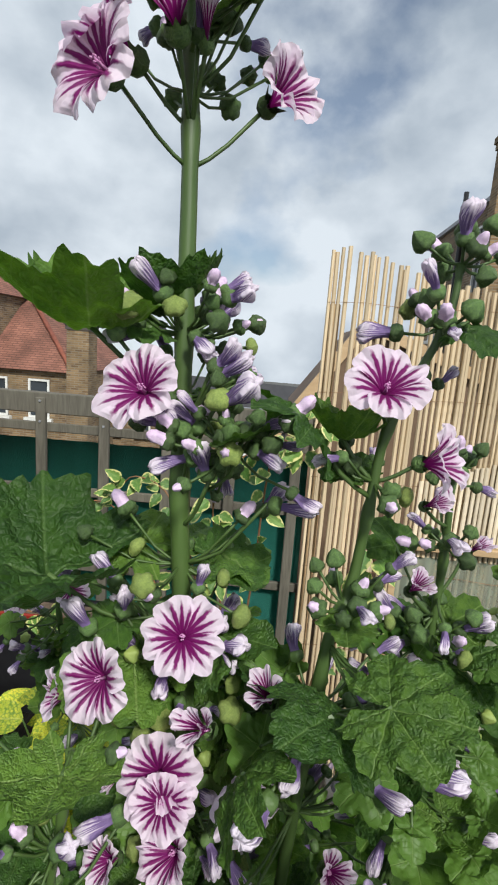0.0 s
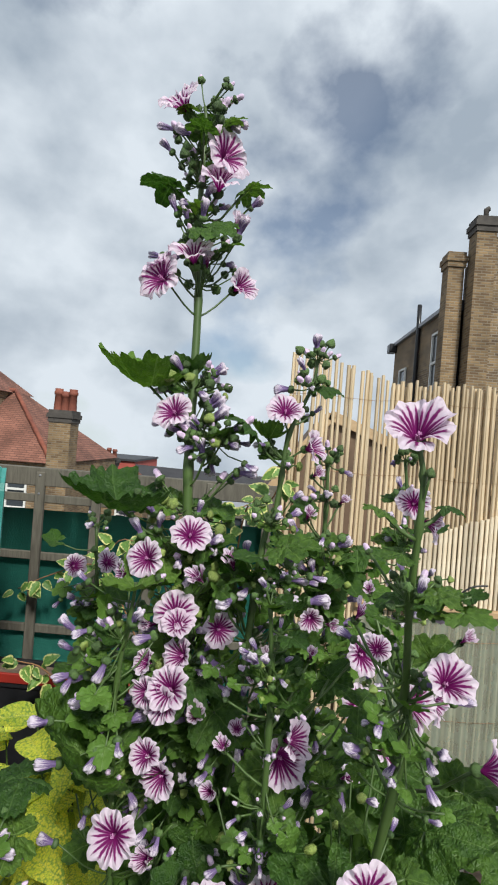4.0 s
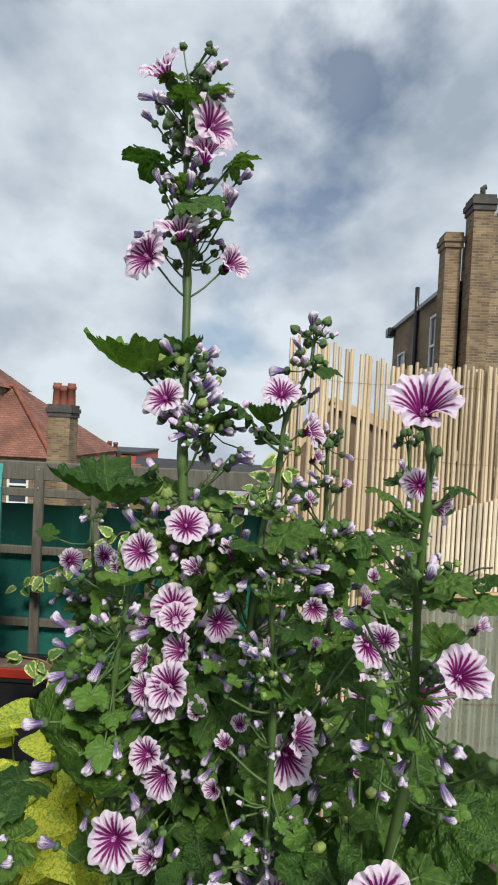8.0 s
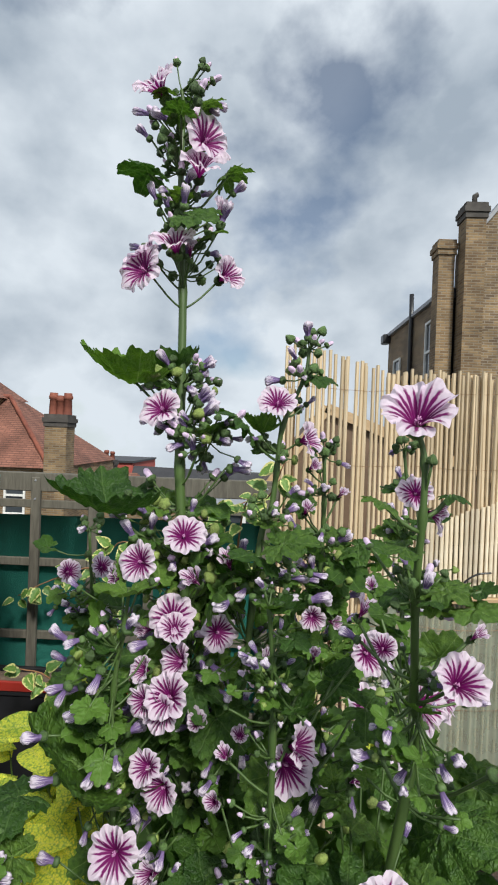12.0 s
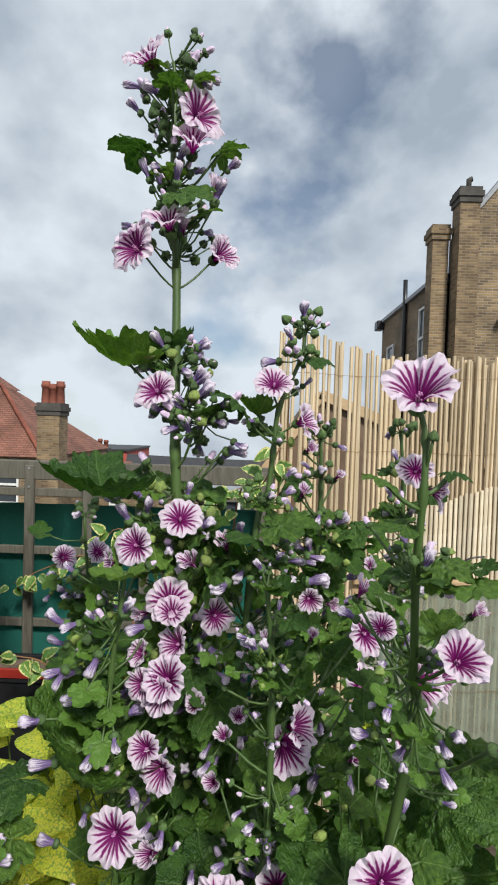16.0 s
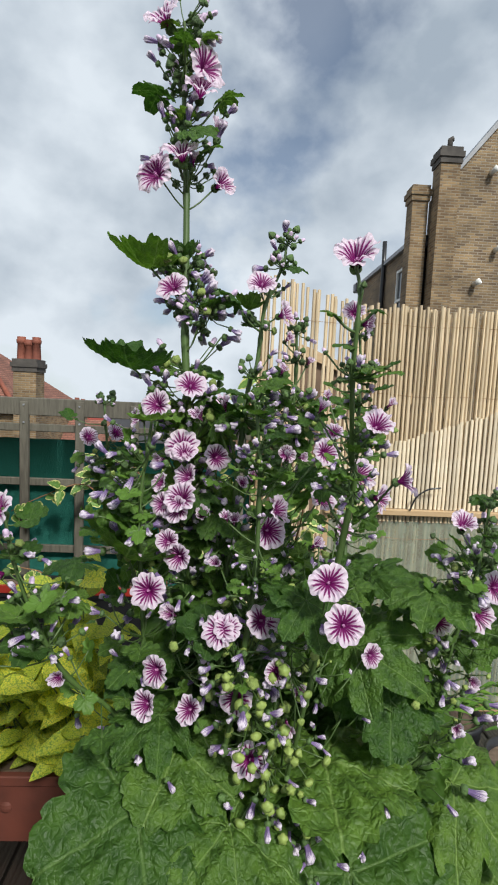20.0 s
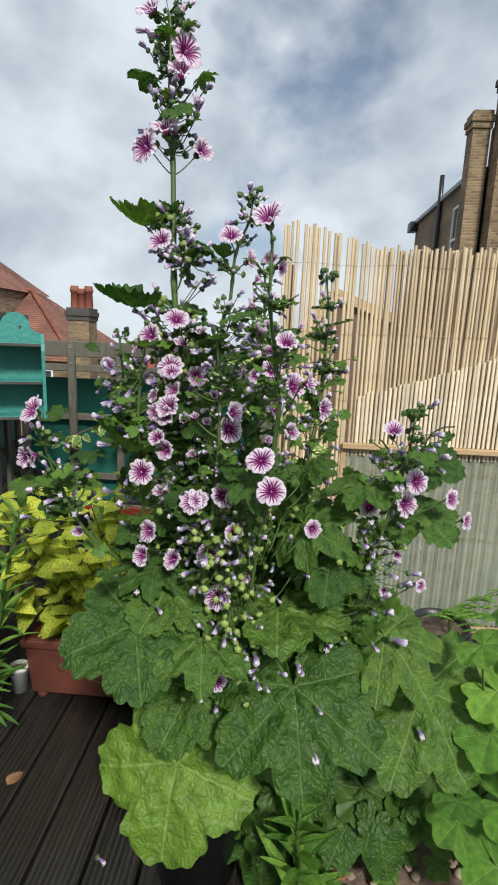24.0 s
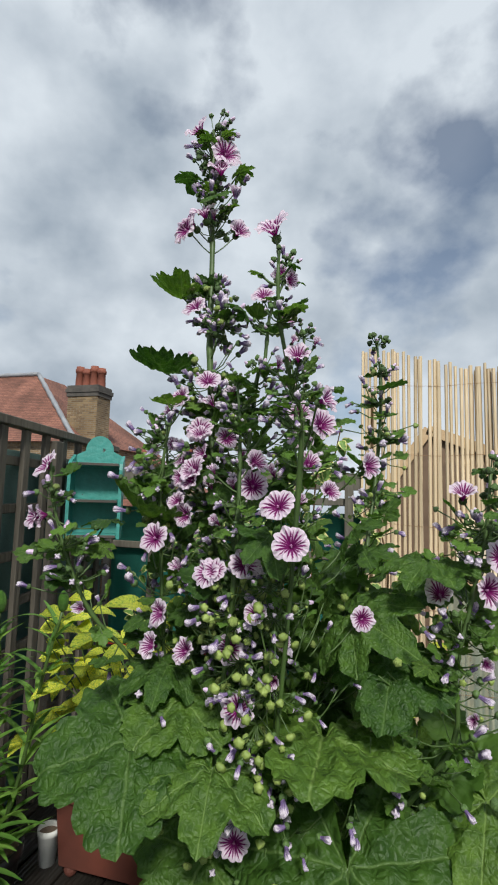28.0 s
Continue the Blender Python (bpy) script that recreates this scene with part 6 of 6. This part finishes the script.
tube(bm, [(3.87, 8.8, 5.84), (3.87, 8.8, 6.02), (3.92, 8.8, 6.04)], [0.05, 0.05, 0.05], 8)
part("cowl", bm, M["soot"], st)
for px, z0, z1, r_ in ((2.93, -3.2, 4.84, 0.05),):
    bm = bmesh.new()
    tube(bm, [(3.44, 11.0, z0), (3.44, 11.0, 4.2), (3.43, 11.0, z1)], [r_] * 3, 10)
    part("soil_pipe", bm, M["black"], house, "black iron vent pipe")
bm = bmesh.new()
tube(bm, [(3.69, 9.2, -3.2), (3.69, 9.2, 4.0), (3.7, 9.2, 4.18)], [0.05, 0.05, 0.05], 10)
part("drain_pipe", bm, M["black"], house, "black iron drain pipe")
boxed("hopper", M["black"], house, 3.63, 3.745, 9.06, 9.29, 4.2, 4.42, 0.02)
window(house, 9.65, 10.05, 3.5, 2.7, 3.95, False)
window(house, 11.9, 12.5, 3.5, 1.9, 3.55, False)
for z_, x_ in ((5.6, 4.8), (4.2, 5.0), (3.55, 4.65)):
    bm = bmesh.new()
    tube(bm, [(x_, 9.05, z_), (x_, 8.9, z_), (x_ + 0.03, 8.86, z_ + 0.03)], [0.05, 0.05, 0.06], 8)
    part("vent", bm, M["white_paint"], house, "white plastic vent pipe")

# brown gabled shed just behind the bamboo
shed = new("gabled_outhouse")
tagged(shed, "brown gabled outhouse with pale barge boards behind bamboo fence", "outhouse")
gx, gy, gz = 0.62, 3.6, 1.68
solid("wall", M["brown_clad"], shed, [(gx - 0.5, gy, -3.2), (gx + 1.5, gy, -3.2), (gx + 1.5, gy, 1.1), (gx, gy, gz - 0.03), (gx - 0.5, gy, 0.95), (gx - 0.5, gy + 1.4, -3.2), (gx + 1.5, gy + 1.4, -3.2), (gx + 1.5, gy + 1.4, 1.1), (gx, gy + 1.4, gz - 0.03), (gx - 0.5, gy + 1.4, 0.95)], [(0, 1, 2, 3, 4), (9, 8, 7, 6, 5), (0, 1, 6, 5), (1, 2, 7, 6), (2, 3, 8, 7), (3, 4, 9, 8), (4, 0, 5, 9)])
for x0, z0, x1, z1 in ((gx - 0.62, 0.79, gx, gz), (gx, gz, gx + 1.6, 1.07)):
    d = Vector((x1 - x0, 0, z1 - z0)).normalized()
    n__ = Vector((-d.z, 0, d.x)) * 0.05
    v = [Vector((x0, gy - 0.05, z0)), Vector((x1, gy - 0.05, z1))]
    q = [v[0] - n__, v[1] - n__, v[1] + n__ * 0.6, v[0] + n__ * 0.6]
    solid("barge_board", M["tan"], shed, [tuple(p) for p in q] + [tuple(p + Vector((0, 0.045, 0))) for p in q], [(0, 1, 2, 3), (7, 6, 5, 4), (0, 1, 5, 4), (1, 2, 6, 5), (2, 3, 7, 6), (3, 0, 4, 7)])

# terraced house with a hipped red roof
terrace = new("terraced_house")
tagged(terrace, "yellow brick terraced house with red hipped roof and chimney", "house")
terrace.location = (0, 0, 0.4)
walls("wall", M["brick"], terrace, -10.2, -4.75, 11.0, 16.0, -3.6, 0.17)
solid("roof", M["red_roof"], terrace, [(-10.4, 10.85, 0.15), (-4.7, 10.85, 0.15), (-4.7, 16.1, 0.15), (-10.4, 16.1, 0.15), (-9.4, 13.0, 1.87), (-6.75, 13.0, 1.87), (-6.75, 13.6, 1.87), (-9.4, 13.6, 1.87)], [(0, 1, 5, 4), (1, 2, 6, 5), (2, 3, 7, 6), (3, 0, 4, 7), (4, 5, 6, 7), (0, 1, 2, 3)], "red clay tile roof")
for a, b in (((-4.7, 10.85, 0.18), (-6.75, 13.0, 1.92)), ((-9.4, 13.0, 1.92), (-6.75, 13.0, 1.92))):
    bm = bmesh.new()
    tube(bm, [Vector(a).lerp(Vector(b), k / 12) for k in range(13)], [0.055 + 0.012 * (k % 2) for k in range(13)], 8)
    part("ridge_tiles", bm, M["red_tile"], terrace)
chimney(terrace, -4.78, -4.28, 10.7, 11.2, -3.6, 1.12, 3, M["brick"], M["soot"], 0.5, 0.1)
for x in (-7.8, -6.8, -5.8):
    window(terrace, x, x + 0.5, 11.0, -0.95, -0.05)

# house further along with a large stack
corner = new("corner_house")
tagged(corner, "brick house with red tiled roof and large sooty chimney", "house")
walls("wall", M["dark_brick"], corner, -14, -6.9, 9.6, 14, -3.2, 2.3)
solid("roof", M["red_roof"], corner, [(-14.2, 9.4, 2.25), (-6.8, 9.4, 2.25), (-6.8, 14.2, 2.25), (-14.2, 14.2, 2.25), (-12.5, 11.2, 4.35), (-9.4, 11.2, 4.35), (-9.4, 12.4, 4.35), (-12.5, 12.4, 4.35)], [(0, 1, 5, 4), (1, 2, 6, 5), (2, 3, 7, 6), (3, 0, 4, 7), (4, 5, 6, 7), (0, 1, 2, 3)], "red clay tile roof")
for a, b in (((-6.8, 9.4, 2.28), (-9.4, 11.2, 4.4)), ((-12.5, 11.2, 4.4), (-9.4, 11.2, 4.4))):
    bm = bmesh.new()
    tube(bm, [Vector(a).lerp(Vector(b), k / 14) for k in range(15)], [0.055 + 0.014 * (k % 2) for k in range(15)], 8)
    part("ridge_tiles", bm, M["lead"], corner)
chimney(corner, -7.5, -6.65, 10.0, 10.6, -3.2, 3.45, 4, M["brick"], M["soot"], 0.55, 0.11)

# far flats with a dark mansard, red house, long slate roof, small stacks
flats = new("mansard_block")
tagged(flats, "pale block of flats with dark sloping mansard roof", "building")
walls("wall", material("pale render", (0.55, 0.5, 0.42), 0.8, (0.45, 0.4, 0.34), 3, 0.05), flats, -22, -14.0, 20, 26, -3.2, 3.2)
solid("roof", M["slate"], flats, [(-22, 19.9, 3.2), (-12.4, 19.9, 2.5), (-12.4, 26, 2.5), (-22, 26, 3.2), (-21, 20.8, 4.6), (-14.0, 20.8, 4.3), (-14.0, 25, 4.3), (-21, 25, 4.6)], [(0, 1, 5, 4), (1, 2, 6, 5), (2, 3, 7, 6), (3, 0, 4, 7), (4, 5, 6, 7), (0, 1, 2, 3)])
redh = new("red_house")
tagged(redh, "low red rendered house with small slate turret roof", "house")
walls("wall", material("red render", (0.42, 0.09, 0.07), 0.8, (0.32, 0.065, 0.05), 3, 0.05), redh, -7.8, -4.6, 18, 22, -3.2, 0.35)
walls("parapet", M["slate"], redh, -7.85, -4.55, 17.92, 22, 0.355, 0.43)
solid("turret_roof", M["slate"], redh, [(-7.8, 17.9, 0.65), (-6.7, 17.9, 0.65), (-6.7, 19, 0.65), (-7.8, 19, 0.65), (-7.25, 18.4, 0.95)], [(0, 1, 4), (1, 2, 4), (2, 3, 4), (3, 0, 4), (0, 1, 2, 3)])
walls("turret", M["red_tile"], redh, -7.7, -6.8, 17.95, 18.9, 0.432, 0.65)
slateh = new("slate_roofed_terrace")
tagged(slateh, "long terrace with dark slate roof", "house")
walls("wall", M["dark_brick"], slateh, -4.3, 6.0, 16.05, 19.9, -3.2, -1.0)
solid("roof", M["slate"], slateh, [(-4.4, 15.9, -0.95), (6.1, 15.9, -1.1), (6.1, 20, -1.1), (-4.4, 20, -0.95), (-4.4, 17.4, 0.3), (6.1, 17.4, 0.05)], [(0, 1, 5, 4), (1, 2, 5), (2, 3, 4, 5), (3, 0, 4), (0, 1, 2, 3)])
chimney(slateh, -5.2, -4.8, 16.2, 16.6, -3.2, 0.25, 2, M["dark_brick"], M["soot"], 0.32, 0.08)
midh = new("brick_house")
tagged(midh, "low yellow brick house with sooty chimney and red pots", "house")
walls("wall", M["brick"], midh, -9, -3.2, 13.8, 15.5, -3.2, -0.35)
solid("roof", M["red_roof"], midh, [(-9, 13.6, -0.4), (-3.1, 13.6, -0.4), (-3.1, 15.6, -0.4), (-9, 15.6, -0.4), (-9, 14.6, 0.25), (-3.6, 14.6, 0.25)], [(0, 1, 5, 4), (1, 2, 5), (2, 3, 4, 5), (3, 0, 4), (0, 1, 2, 3)])
chimney(midh, -5.1, -4.8, 13.62, 13.9, -0.3, -0.1, 2, M["red_tile"], M["red_tile"], 0.2, 0.1)
for x in (-5.6, -4.9, -4.0):
    window(midh, x, x + 0.35, 13.8, -1.3, -0.6)
white = new("white_extension")
tagged(white, "low white framed conservatory beyond the trellis", "building")
walls("wall", M["white_paint"], white, -0.6, 0.3, 8.0, 9.5, -3.2, -0.1)
walls("roof", M["lead"], white, -0.7, 0.35, 7.9, 9.6, 0.2, 0.26)
for x in (-0.6, -0.16, 0.25):
    boxed("mullion", M["white_paint"], white, x, x + 0.06, 8.0, 8.06, -0.1, 0.2)
boxed("pane", M["glass"], white, -0.58, 0.28, 8.07, 8.08, -0.1, 0.2)
